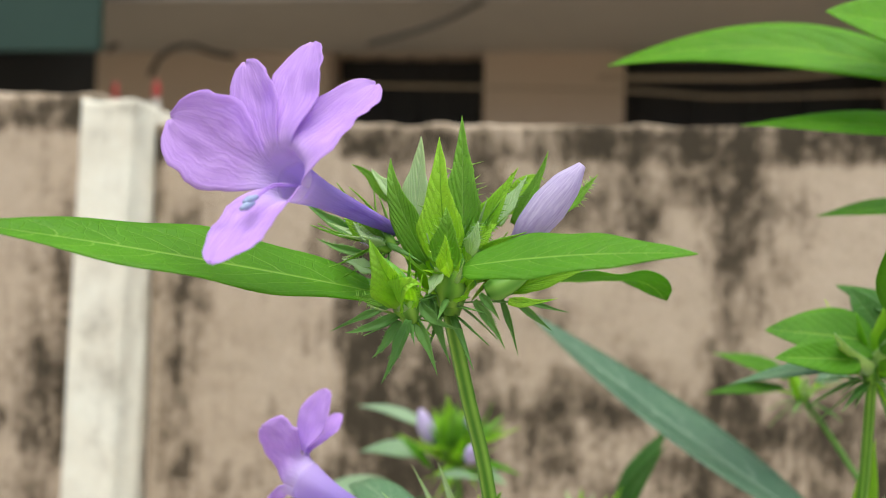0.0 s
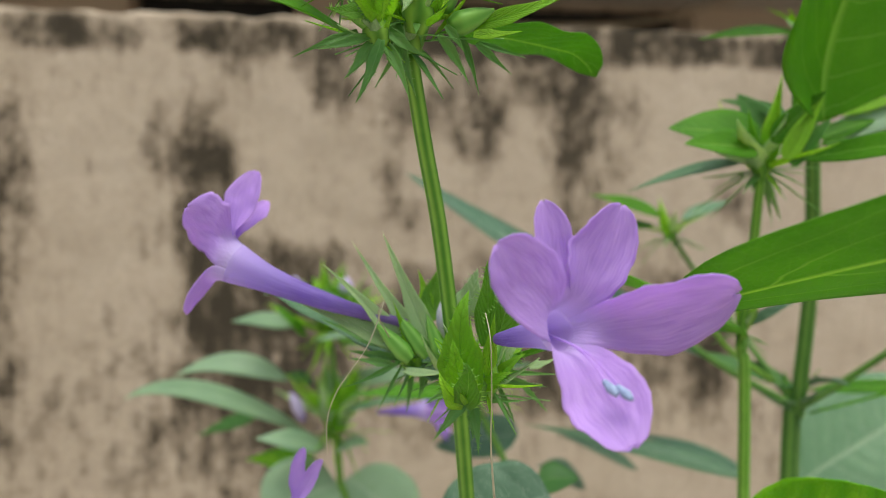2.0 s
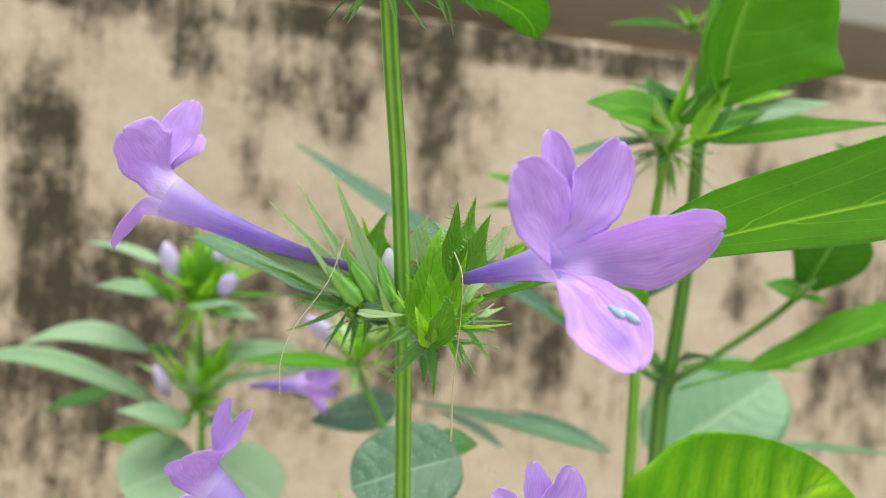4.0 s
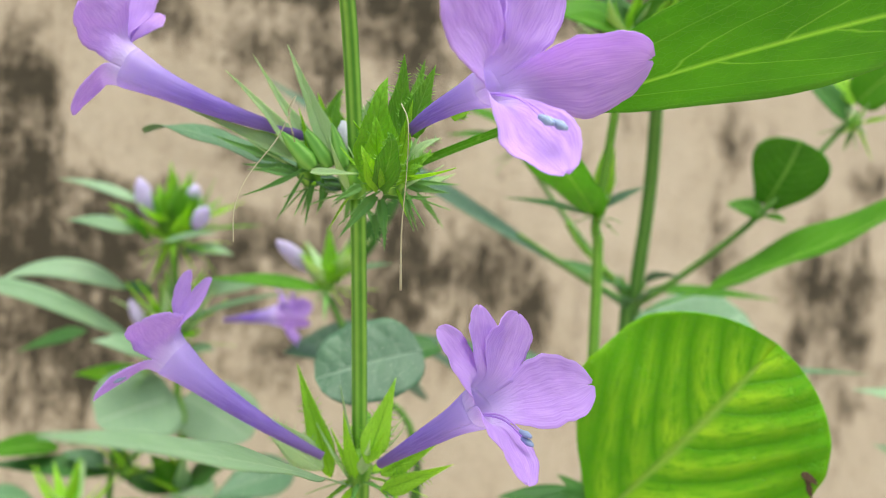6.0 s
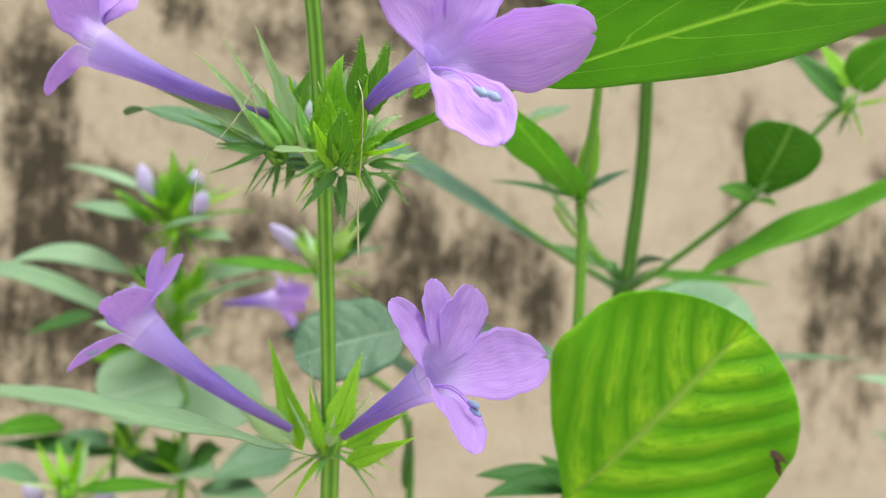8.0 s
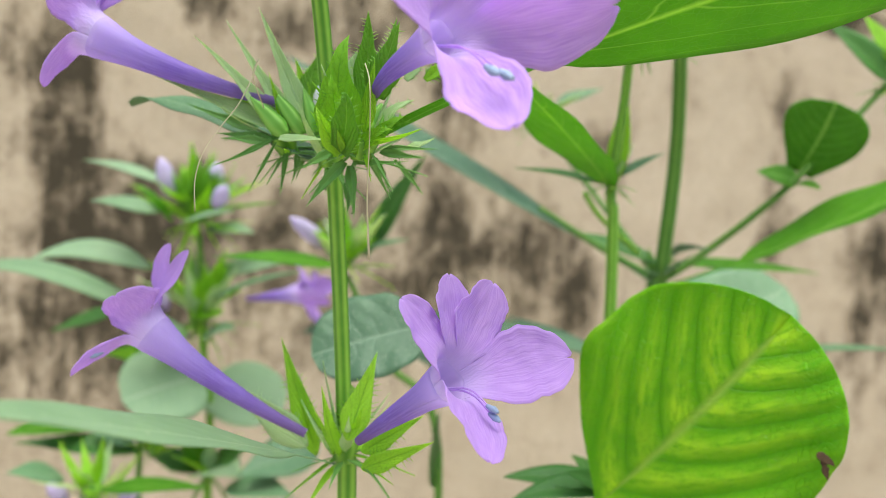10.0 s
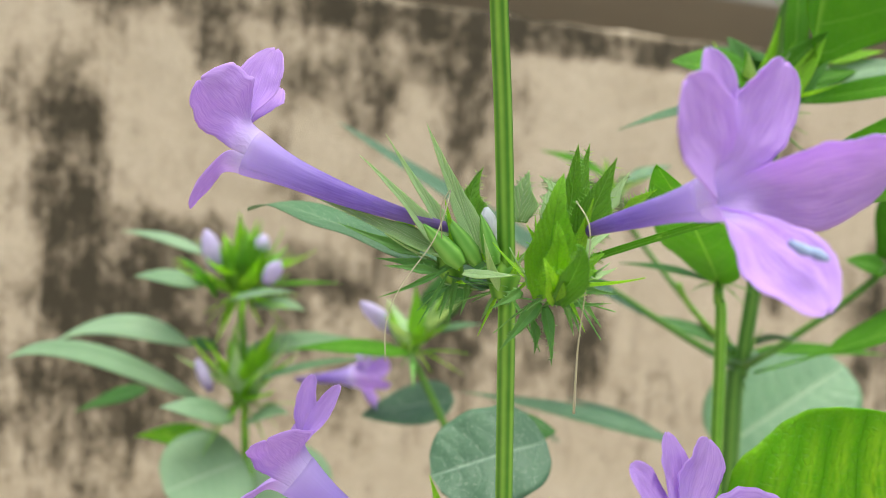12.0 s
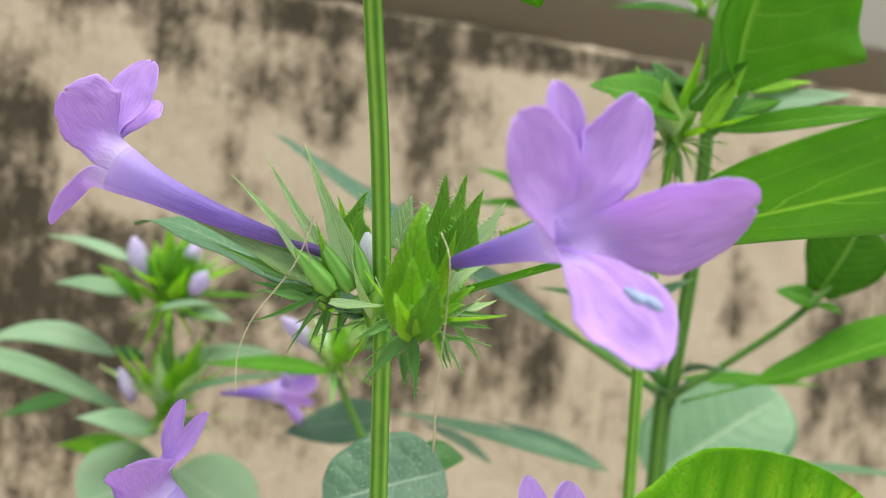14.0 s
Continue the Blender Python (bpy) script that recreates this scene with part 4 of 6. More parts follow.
bract(node, (-0.0229, 0.1432, 1.0806), (-0.0299, 0.1402, 1.0952), (-0.0323, 0.1418, 1.1059), 0.0080, BRACT_MID)
bract(node, (-0.0296, 0.1623, 1.0952), (-0.0374, 0.1615, 1.1017), (-0.0405, 0.1611, 1.1055), 0.0043, BRACT_GREY)
bract(node, (-0.0350, 0.1638, 1.0965), (-0.0413, 0.1631, 1.1036), (-0.0465, 0.1626, 1.1067), 0.0039, BRACT_MID)
bract(node, (-0.0268, 0.1330, 1.0712), (-0.0300, 0.1226, 1.0773), (-0.0342, 0.1240, 1.0852), 0.0101, BRACT_FRESH, bristles=0.9, fold=0.5)
bract(node, (-0.0267, 0.1290, 1.0700), (-0.0254, 0.1210, 1.0746), (-0.0216, 0.1213, 1.0750), 0.0076, BRACT_FRESH, bristles=0.9, fold=0.5)
bract(node, (-0.0288, 0.1349, 1.0704), (-0.0321, 0.1285, 1.0735), (-0.0355, 0.1301, 1.0763), 0.0090, BRACT_DARK, bristles=0.9)
bract(node, (-0.0418, 0.1585, 1.0863), (-0.0525, 0.1574, 1.0923), (-0.0592, 0.1567, 1.0973), 0.0054, BRACT_DARK)
bract(node, (-0.0409, 0.1536, 1.0822), (-0.0474, 0.1530, 1.0836), (-0.0534, 0.1524, 1.0860), 0.0032, BRACT_DARK, bristles=0.9)
bract(node, (-0.0379, 0.1498, 1.0862), (-0.0426, 0.1482, 1.0908), (-0.0466, 0.1478, 1.0942), 0.0066, BRACT_FRESH, bristles=0.9)
bract(node, (-0.0341, 0.1441, 1.0863), (-0.0388, 0.1436, 1.0872), (-0.0417, 0.1433, 1.0900), 0.0055, BRACT_GREY, bristles=0.9)
bract(node, (-0.0368, 0.1440, 1.0777), (-0.0403, 0.1417, 1.0793), (-0.0441, 0.1413, 1.0807), 0.0044, BRACT_GREY, bristles=0.9)
bract(node, (-0.0255, 0.1449, 1.0827), (-0.0227, 0.1451, 1.0875), (-0.0237, 0.1449, 1.0922), 0.0070, BRACT_DARK, bristles=0.9)
bract(node, (-0.0110, 0.1511, 1.0864), (-0.0058, 0.1514, 1.0963), (-0.0007, 0.1516, 1.1051), 0.0066, BRACT_FRESH, bristles=0.9)
bract(node, (-0.0058, 0.1585, 1.0905), (-0.0019, 0.1587, 1.0976), (0.0016, 0.1589, 1.1037), 0.0057, BRACT_GREY, bristles=0.9)
bract(node, (-0.0018, 0.1609, 1.0909), (0.0037, 0.1611, 1.1011), (0.0071, 0.1612, 1.1108), 0.0044, BRACT_MID)
bract(node, (0.0117, 0.1680, 1.0951), (0.0168, 0.1683, 1.1004), (0.0209, 0.1686, 1.1054), 0.0035, BRACT_MID, bristles=0.9)
bract(node, (-0.0028, 0.1688, 1.0941), (0.0013, 0.1689, 1.1031), (0.0065, 0.1693, 1.1037), 0.0052, BRACT_FRESH)
bract(node, (-0.0025, 0.1532, 1.0735), (0.0109, 0.1523, 1.0779), (0.0266, 0.1515, 1.0842), 0.0050, BRACT_FRESH)
bract(node, (-0.0112, 0.1441, 1.0845), (-0.0083, 0.1423, 1.0880), (-0.0056, 0.1425, 1.0900), 0.0053, BRACT_FRESH, bristles=0.9)
bract(node, (-0.0120, 0.1421, 1.0824), (-0.0106, 0.1401, 1.0868), (-0.0102, 0.1401, 1.0905), 0.0053, BRACT_GREY, bristles=0.9)
bract(node, (-0.0293, 0.1389, 1.0670), (-0.0360, 0.1344, 1.0640), (-0.0414, 0.1339, 1.0628), 0.0035, BRACT_DARK, bristles=0.9)
bract(node, (-0.0317, 0.1427, 1.0691), (-0.0401, 0.1420, 1.0656), (-0.0467, 0.1415, 1.0624), 0.0025, BRACT_DARK)
bract(node, (-0.0306, 0.1347, 1.0718), (-0.0349, 0.1323, 1.0711), (-0.0394, 0.1319, 1.0719), 0.0040, BRACT_MID, bristles=0.9)
bract(node, (-0.0288, 0.1390, 1.0656), (-0.0317, 0.1369, 1.0604), (-0.0350, 0.1367, 1.0567), 0.0042, BRACT_DARK, bristles=0.9)
bract(node, (-0.0263, 0.1372, 1.0660), (-0.0291, 0.1352, 1.0577), (-0.0324, 0.1350, 1.0508), 0.0052, BRACT_DARK, bristles=0.9)
bract(node, (-0.0250, 0.1413, 1.0662), (-0.0218, 0.1398, 1.0597), (-0.0194, 0.1402, 1.0525), 0.0041, BRACT_DARK, bristles=0.9)
bract(node, (-0.0219, 0.1495, 1.0706), (-0.0197, 0.1479, 1.0628), (-0.0169, 0.1484, 1.0544), 0.0061, BRACT_DARK, bristles=0.9)
bract(node, (-0.0225, 0.1454, 1.0722), (-0.0213, 0.1436, 1.0683), (-0.0194, 0.1439, 1.0645), 0.0055, BRACT_DARK, bristles=0.9)
bract(node, (-0.0112, 0.1505, 1.0708), (-0.0068, 0.1510, 1.0650), (-0.0031, 0.1515, 1.0583), 0.0036, BRACT_DARK, bristles=0.9)
bract(node, (-0.0045, 0.1551, 1.0716), (-0.0019, 0.1555, 1.0642), (0.0001, 0.1558, 1.0564), 0.0025, BRACT_DARK)
bract(node, (-0.0005, 0.1575, 1.0703), (0.0045, 0.1580, 1.0664), (0.0092, 0.1585, 1.0627), 0.0026, BRACT_DARK)
bract(node, (0.0005, 0.1595, 1.0710), (0.0075, 0.1602, 1.0691), (0.0136, 0.1608, 1.0677), 0.0020, BRACT_DARK)
bract(node, (-0.0097, 0.1486, 1.0726), (-0.0068, 0.1489, 1.0692), (-0.0046, 0.1492, 1.0659), 0.0030, BRACT_DARK)
bract(node, (-0.0191, 0.1376, 1.0772), (-0.0203, 0.1355, 1.0747), (-0.0216, 0.1355, 1.0724), 0.0040, BRACT_GREY)
bract(node, (-0.0025, 0.1492, 1.0707), (0.0032, 0.1477, 1.0707), (0.0098, 0.1483, 1.0718), 0.0028, BRACT_FRESH)
bract(node, (-0.0242, 0.1433, 1.0701), (-0.0202, 0.1418, 1.0659), (-0.0137, 0.1444, 1.0637), 0.0041, BRACT_DARK)
bud(main, (-0.0012, 0.1479, 1.0847), (0.0152, 0.1466, 1.1054), 0.0047)
bud(main, (-0.0359, 0.1665, 1.0855), (-0.0481, 0.1653, 1.0923), 0.004)
blade("leaf", main, (-0.0323, 0.1551, 1.0711), (-0.1143, 0.0921, 1.0862), 0.027, LEAF_FRESH, (0, -0.6, 0.8), 0.02, 0, 0.15, wave=0.05, kind="long", n=30, m=10)
blade("leaf", main, (-0.0130, 0.1316, 1.0792), (0.0366, 0.1081, 1.0828), 0.0170, LEAF_FRESH, (0, -0.62, 0.78), 0.05, 0, 0.1, wave=0.05, kind="ovate", n=26, m=10)
blade("leaf", main, (-0.0060, 0.1600, 1.0745), (0.0445, 0.2010, 1.0762), 0.0215, LEAF_FRESH, (0.05, 0.2, 0.97), 0.02, 0, 0.12, wave=0.06, kind="strap", n=28, m=10, hook=0.09)
flower(main, (-0.0290, 0.1568, 1.0869), (-0.0482, 0.1090, 1.0966), (
    ((-0.0759, 0.1082, 1.1102), 0.0205, 0.15), ((-0.0616, 0.1152, 1.1241), 0.0125, 0.2), ((-0.0465, 0.1165, 1.1287), 0.0135, 0.2),
    ((-0.0314, 0.1141, 1.1189), 0.0132, 0.3), ((-0.0601, 0.0922, 1.0786), 0.0125, 0.15)),
    r1=0.0046, stamens=((-0.0544, 0.0985, 1.0909), (-0.0541, 0.0995, 1.0922)))
# second node
node = whorl(main, (-0.0030, 0.1790, 0.9830), 0.011, (0, 0, 1), 10, 10, 0.018, 0.18, 8, spread=1.4)
whorl(main, (-0.0150, 0.1860, 0.9850), 0.009, (-0.4, 0, 0.9), 3, 9, 0.019, 0.16, 10, spread=1.3)
whorl(main, (0.0020, 0.1560, 0.9830), 0.010, (0.1, 0, 1), 10, 8, 0.020, 0.18, 9, spread=1.45)
calyx(node, (-0.0072, 0.1745, 0.9862), (-0.0112, 0.1755, 0.9985), 0.0022)
calyx(node, (-0.0106, 0.1775, 0.9862), (-0.0192, 0.1795, 0.9980), 0.0025)
calyx(node, (-0.0155, 0.1765, 0.9855), (-0.0250, 0.1790, 0.9955), 0.0027)
calyx(node, (-0.0033, 0.1584, 0.9803), (-0.0009, 0.1575, 0.9916), 0.0035)
calyx(node, (0.0039, 0.1600, 0.9835), (0.0072, 0.1589, 0.9934), 0.0032)
bract(node, (-0.0086, 0.1794, 0.9870), (-0.0157, 0.1830, 1.0042), (-0.0230, 0.1856, 1.0215), 0.0062, BRACT_GREY, fold=0.5)
bract(node, (-0.0112, 0.1845, 0.9870), (-0.0195, 0.1886, 0.9996), (-0.0316, 0.1929, 1.0189), 0.0055, BRACT_GREY, fold=0.5)
bract(node, (-0.0158, 0.1840, 0.9864), (-0.0273, 0.1850, 1.0001), (-0.0401, 0.1864, 1.0122), 0.0049, BRACT_GREY, fold=0.5)
bract(node, (-0.0083, 0.1941, 0.9964), (-0.0095, 0.1946, 1.0036), (-0.0116, 0.1953, 1.0103), 0.0045, BRACT_FRESH)
bract(node, (-0.0053, 0.1930, 0.9957), (-0.0070, 0.1937, 1.0037), (-0.0040, 0.1926, 1.0123), 0.0082, BRACT_MID, bristles=0.9)
bract(node, (-0.0220, 0.1905, 0.9880), (-0.0310, 0.1958, 0.9913), (-0.0418, 0.2018, 0.9957), 0.0046, BRACT_DARK, bristles=0.9)
bract(node, (-0.0186, 0.1850, 0.9849), (-0.0260, 0.1877, 0.9858), (-0.0335, 0.1925, 0.9866), 0.0042, BRACT_DARK, bristles=0.9)
bract(node, (-0.0195, 0.1811, 0.9835), (-0.0259, 0.1834, 0.9844), (-0.0325, 0.1878, 0.9847), 0.0032, BRACT_DARK, bristles=0.9)
bract(node, (-0.0218, 0.1883, 0.9925), (-0.0278, 0.1905, 0.9965), (-0.0354, 0.1932, 1.0000), 0.0019, BRACT_FRESH)
bract(node, (-0.0177, 0.1688, 0.9839), (-0.0117, 0.1645, 0.9835), (-0.0030, 0.1667, 0.9841), 0.0027, BRACT_GREY)
bract(node, (-0.0195, 0.1811, 0.9842), (-0.0147, 0.1794, 0.9859), (-0.0086, 0.1793, 0.9865), 0.0022, BRACT_DARK)
bract(node, (-0.0184, 0.1786, 0.9846), (-0.0269, 0.1816, 0.9799), (-0.0347, 0.1844, 0.9767), 0.0020, BRACT_DARK)
bract(node, (-0.0177, 0.1794, 0.9837), (-0.0217, 0.1808, 0.9758), (-0.0250, 0.1820, 0.9692), 0.0013, BRACT_DARK)
bract(node, (-0.0144, 0.1835, 0.9834), (-0.0149, 0.1837, 0.9765), (-0.0160, 0.1841, 0.9690), 0.0023, BRACT_DARK, bristles=0.9)
bract(node, (-0.0115, 0.1825, 0.9827), (-0.0117, 0.1826, 0.9775), (-0.0129, 0.1830, 0.9727), 0.0023, BRACT_DARK)
bract(node, (-0.0087, 0.1847, 0.9826), (-0.0101, 0.1852, 0.9782), (-0.0116, 0.1857, 0.9737), 0.0020, BRACT_DARK)
bract(node, (-0.0052, 0.1632, 0.9801), (-0.0087, 0.1624, 0.9781), (-0.0130, 0.1639, 0.9755), 0.0035, BRACT_DARK, bristles=0.9)
bract(node, (-0.0018, 0.1599, 0.9777), (-0.0067, 0.1595, 0.9721), (-0.0113, 0.1612, 0.9658), 0.0054, BRACT_DARK, bristles=0.9)
bract(node, (-0.0005, 0.1658, 0.9729), (0.0004, 0.1655, 0.9688), (0.0001, 0.1656, 0.9648), 0.0029, BRACT_DARK, bristles=0.9)
bract(node, (-0.0006, 0.1595, 0.9766), (0.0000, 0.1571, 0.9701), (0.0005, 0.1569, 0.9629), 0.0038, BRACT_DARK, bristles=0.9)
bract(node, (0.0073, 0.1652, 0.9797), (0.0095, 0.1644, 0.9749), (0.0117, 0.1636, 0.9692), 0.0019, BRACT_DARK, bristles=0.9)
bract(node, (0.0137, 0.1714, 0.9801), (0.0195, 0.1736, 0.9747), (0.0230, 0.1734, 0.9704), 0.0020, BRACT_DARK, bristles=0.9)
bract(node, (0.0004, 0.1591, 0.9778), (0.0066, 0.1548, 0.9776), (0.0133, 0.1524, 0.9782), 0.0020, BRACT_DARK, bristles=0.9)
bract(node, (0.0084, 0.1648, 0.9815), (0.0139, 0.1628, 0.9805), (0.0198, 0.1607, 0.9800), 0.0033, BRACT_DARK, bristles=0.9)
bract(node, (0.0105, 0.1683, 0.9829), (0.0169, 0.1660, 0.9828), (0.0241, 0.1635, 0.9828), 0.0020, BRACT_DARK)
bract(node, (0.0175, 0.1722, 0.9835), (0.0211, 0.1709, 0.9846), (0.0245, 0.1697, 0.9864), 0.0027, BRACT_GREY)
bract(node, (-0.0065, 0.1743, 0.9861), (-0.0088, 0.1752, 0.9852), (-0.0119, 0.1763, 0.9833), 0.0032, BRACT_DARK)
bract(node, (-0.0021, 0.1558, 0.9794), (-0.0065, 0.1446, 0.9952), (-0.0041, 0.1449, 1.0070), 0.0113, BRACT_FRESH, bristles=0.9, fold=0.35)
bract(node, (-0.0043, 0.1481, 0.9802), (-0.0080, 0.1388, 0.9888), (-0.0093, 0.1372, 0.9960), 0.0086, BRACT_FRESH, bristles=0.8, fold=0.5)
bract(node, (-0.0054, 0.1442, 0.9787), (-0.0061, 0.1328, 0.9872), (-0.0078, 0.1313, 0.9910), 0.0068, BRACT_MID, bristles=0.8, fold=0.6)
bract(node, (-0.0055, 0.1443, 0.9787), (-0.0107, 0.1366, 0.9839), (-0.0126, 0.1362, 0.9882), 0.0048, BRACT_FRESH, bristles=0.8, fold=0.6)
bract(node, (0.0029, 0.1562, 0.9918), (0.0020, 0.1523, 1.0046), (0.0010, 0.1484, 1.0142), 0.0074, BRACT_MID, bristles=0.9)
bract(node, (0.0083, 0.1627, 0.9991), (0.0095, 0.1623, 1.0074), (0.0112, 0.1617, 1.0166), 0.0054, BRACT_MID, bristles=0.9)
bract(node, (0.0043, 0.1514, 0.9937), (0.0058, 0.1467, 1.0025), (0.0078, 0.1428, 1.0111), 0.0086, BRACT_MID, bristles=0.9)
bract(node, (0.0134, 0.1577, 0.9994), (0.0162, 0.1567, 1.0045), (0.0189, 0.1558, 1.0096), 0.0036, BRACT_GREY, bristles=0.9)
bract(node, (0.0180, 0.1561, 0.9997), (0.0217, 0.1548, 1.0032), (0.0254, 0.1535, 1.0057), 0.0031, BRACT_FRESH, bristles=0.9)
bract(node, (0.0020, 0.1819, 0.9973), (0.0029, 0.1816, 1.0044), (0.0043, 0.1812, 1.0111), 0.0096, BRACT_GREY, bristles=0.9)
bract(node, (0.0041, 0.1706, 0.9986), (0.0069, 0.1718, 1.0047), (0.0041, 0.1749, 1.0092), 0.0056, BRACT_GREY, bristles=0.9)
bract(node, (0.0039, 0.1600, 0.9835), (0.0096, 0.1580, 0.9911), (0.0156, 0.1580, 0.9946), 0.0053, BRACT_GREY, bristles=0.9)
bract(node, (0.0040, 0.1579, 0.9821), (0.0083, 0.1542, 0.9873), (0.0124, 0.1549, 0.9898), 0.0036, BRACT_FRESH, bristles=0.9)
bract(node, (0.0012, 0.1546, 0.9808), (0.0041, 0.1493, 0.9845), (0.0081, 0.1501, 0.9857), 0.0038, BRACT_FRESH, bristles=0.9)
bud(main, (-0.0040, 0.1850, 0.9900), (-0.0055, 0.1860, 1.0010), 0.0026, "white unopened flower bud")
blade("bract", node, (-0.0149, 0.1822, 0.9871), (-0.0500, 0.1962, 1.0020), 0.0065, BRACT_GREY, (-0.2, -0.7, 0.7), 0.02, 0, 0.25, n=24, m=8, kind="bract")
flower(main, (-0.0160, 0.1840, 0.9950), (-0.0657, 0.1967, 1.0118), (
    ((-0.0791, 0.1930, 1.0285), 0.0195, 0.25, (0.2, 0.75, 0.5)), ((-0.0596, 0.2010, 1.0398), 0.0120, 0.25, (-0.45, -0.8, 0.2)), ((-0.0567, 0.2084, 1.0309), 0.0080, 0.25, (-0.45, -0.8, 0.2)),
    ((-0.0674, 0.2037, 1.0279), 0.0080, 0.25, (-0.45, -0.8, 0.2)), ((-0.0796, 0.1974, 0.9970), 0.0105, 0.4)),
    bow=(-0.001, 0, -0.0030), r1=0.0060, stamens=((-0.0750, 0.1990, 1.0059),))
flower(main, (0.0036, 0.1494, 0.9944), (0.0090, 0.1110, 1.0004), (
    ((-0.0068, 0.0966, 1.0190), 0.0150, 0.2), ((0.0050, 0.1073, 1.0278), 0.0085, 0.4), ((0.0215, 0.1062, 1.0270), 0.0150, 0.3),
    ((0.0452, 0.1010, 1.0090), 0.0210, 0.25), ((0.0185, 0.0898, 0.9800), 0.0160, 0.15)),
    bow=(-0.0050, -0.0010, -0.001), r1=0.0045, stamens=((0.0146, 0.0934, 0.9916), (0.0170, 0.0924, 0.9908)), anther=1.2, tilts=((-0.5, -1.0, 0.1), (-0.3, -0.6, 0), (-0.1, -0.8, 0), (-0.3, -0.5, -1.6), (-0.2, -1.3, -1.0)))
blade("leaf", main, (-0.006, 0.180, 0.980), (-0.0595, 0.2450, 1.0045), 0.0175, LEAF_GREY, (0.1, -0.45, 1), 0.03, 0, 0.1, wave=0.05, kind="strap", n=24, m=8, hook=0.06)
blade("leaf", main, (0.003, 0.172, 0.983), (0.165, 0.040, 1.040), 0.054, LEAF_FRESH, (-0.04, 0.5, 0.87), fold=0.1, wave=0.04, kind="petioled", n=36, m=12, via=(0.070, 0.104, 1.0135))
tube("dry_style", main, ((-0.0216, 0.1744, 0.9921), (-0.0253, 0.1651, 0.9990), (-0.0240, 0.1627, 1.0027), (-0.0284, 0.1598, 0.9917), (-0.0360, 0.1599, 0.9805), (-0.0388, 0.1607, 0.9722), (-0.0387, 0.1606, 0.9637)), (0.00016, 0.00015, 0.00014), DRY, 6, 6, label="thin dried hanging style")
tube("dry_style", main, ((0.0004, 0.1472, 1.0011), (0.0005, 0.1409, 0.9950), (0.0012, 0.1427, 0.9832), (0.0018, 0.1467, 0.9679), (0.0035, 0.1506, 0.9530)), (0.00017, 0.00016, 0.00016, 0.00035), DRY, 6, 6, label="thin dried hanging style")
# third node
whorl(main, (0.0055, 0.1900, 0.8970), 0.010, (0, 0, 1), 12, 14, 0.024, 0.2, 15, spread=1.4)
blade("bract", main, (-0.0018, 0.1962, 0.8930), (-0.0124, 0.2039, 0.9273), 0.0080, BRACT_FRESH, CAM, 0.03, 0, 0.4, n=22, bristles=0.7, kind="spine")
blade("bract", main, (-0.0046, 0.1949, 0.8960), (-0.0274, 0.2058, 0.9143), 0.0095, BRACT_GREY, CAM, 0.06, 0, 0.4, n=22, bristles=0.7, kind="spine")
blade("bract", main, (0.0042, 0.1780, 0.9013), (0.0121, 0.1782, 0.9263), 0.0085, BRACT_FRESH, CAM, 0.0, 0, 0.3, n=22, bristles=0.7, kind="spine")
blade("bract", main, (0.0079, 0.1748, 0.8940), (0.0257, 0.1636, 0.9036), 0.0060, BRACT_FRESH, CAM, 0.05, 0, 0.4, n=20, bristles=0.7, kind="spine")
blade("bract", main, (0.0078, 0.1749, 0.8987), (0.0234, 0.1665, 0.9103), 0.0060, BRACT_FRESH, CAM, 0.05, 0, 0.4, n=20, bristles=0.7, kind="spine")
flower(main, (-0.0060, 0.1900, 0.9010), (-0.0495, 0.2025, 0.9286), (
    ((-0.0595, 0.1931, 0.9404), 0.0195, 0.25, (0.2, 0.75, 0.5)), ((-0.0455, 0.2060, 0.9548), 0.0064, 0.5, (-0.6, -0.7, 0.3)), ((-0.0400, 0.1971, 0.9530), 0.0058, 0.35, (-0.6, -0.7, 0.3)),
    ((-0.0478, 0.2126, 0.9412), 0.0085, 0.25), ((-0.0708, 0.1980, 0.9172), 0.0100, 0.4)),
    bow=(-0.001, 0, -0.0030), r1=0.0060, stamens=((-0.0636, 0.1981, 0.9234),))
flower(main, (0.0060, 0.1700, 0.9030), (0.0206, 0.1358, 0.9246), (
    ((0.0079, 0.1334, 0.9448), 0.0130, 0.15), ((0.0213, 0.1401, 0.9504), 0.0122, 0.2), ((0.0331, 0.1409, 0.9484), 0.0140, 0.2),
    ((0.0510, 0.1315, 0.9310), 0.0190, 0.2), ((0.0237, 0.1118, 0.9110), 0.0145, 0.15)),
    bow=(-0.0030, -0.001, -0.001), r1=0.0056, stamens=((0.0267, 0.1215, 0.9210), (0.0272, 0.1213, 0.9192)))
blade("leaf", main, (0.003, 0.188, 0.892), (-0.0759, 0.0610, 0.9356), 0.019, LEAF_PALE, (0, -0.45, 0.9), 0.02, 0, 0.1, wave=0.05, kind="stalked", n=30, m=10)

# ---- yellowing round leaf ----
yshrub = thing("broadleaf_shrub", (0.1053, 0.2238, 0.8505), "low shrub with one large yellowing round leaf", "shrub")
yshrub_foot = yshrub.location.copy()
yshrub.location.z = 0
bpy.context.view_layer.update()
tube("stem", yshrub, ((yshrub_foot.x, yshrub_foot.y, -0.02), (yshrub_foot.x, yshrub_foot.y, 0.5), yshrub_foot, (0.1114, 0.2379, 0.8689)), (0.004, 0.003, 0.002), STEM_DARK, 12, 8)
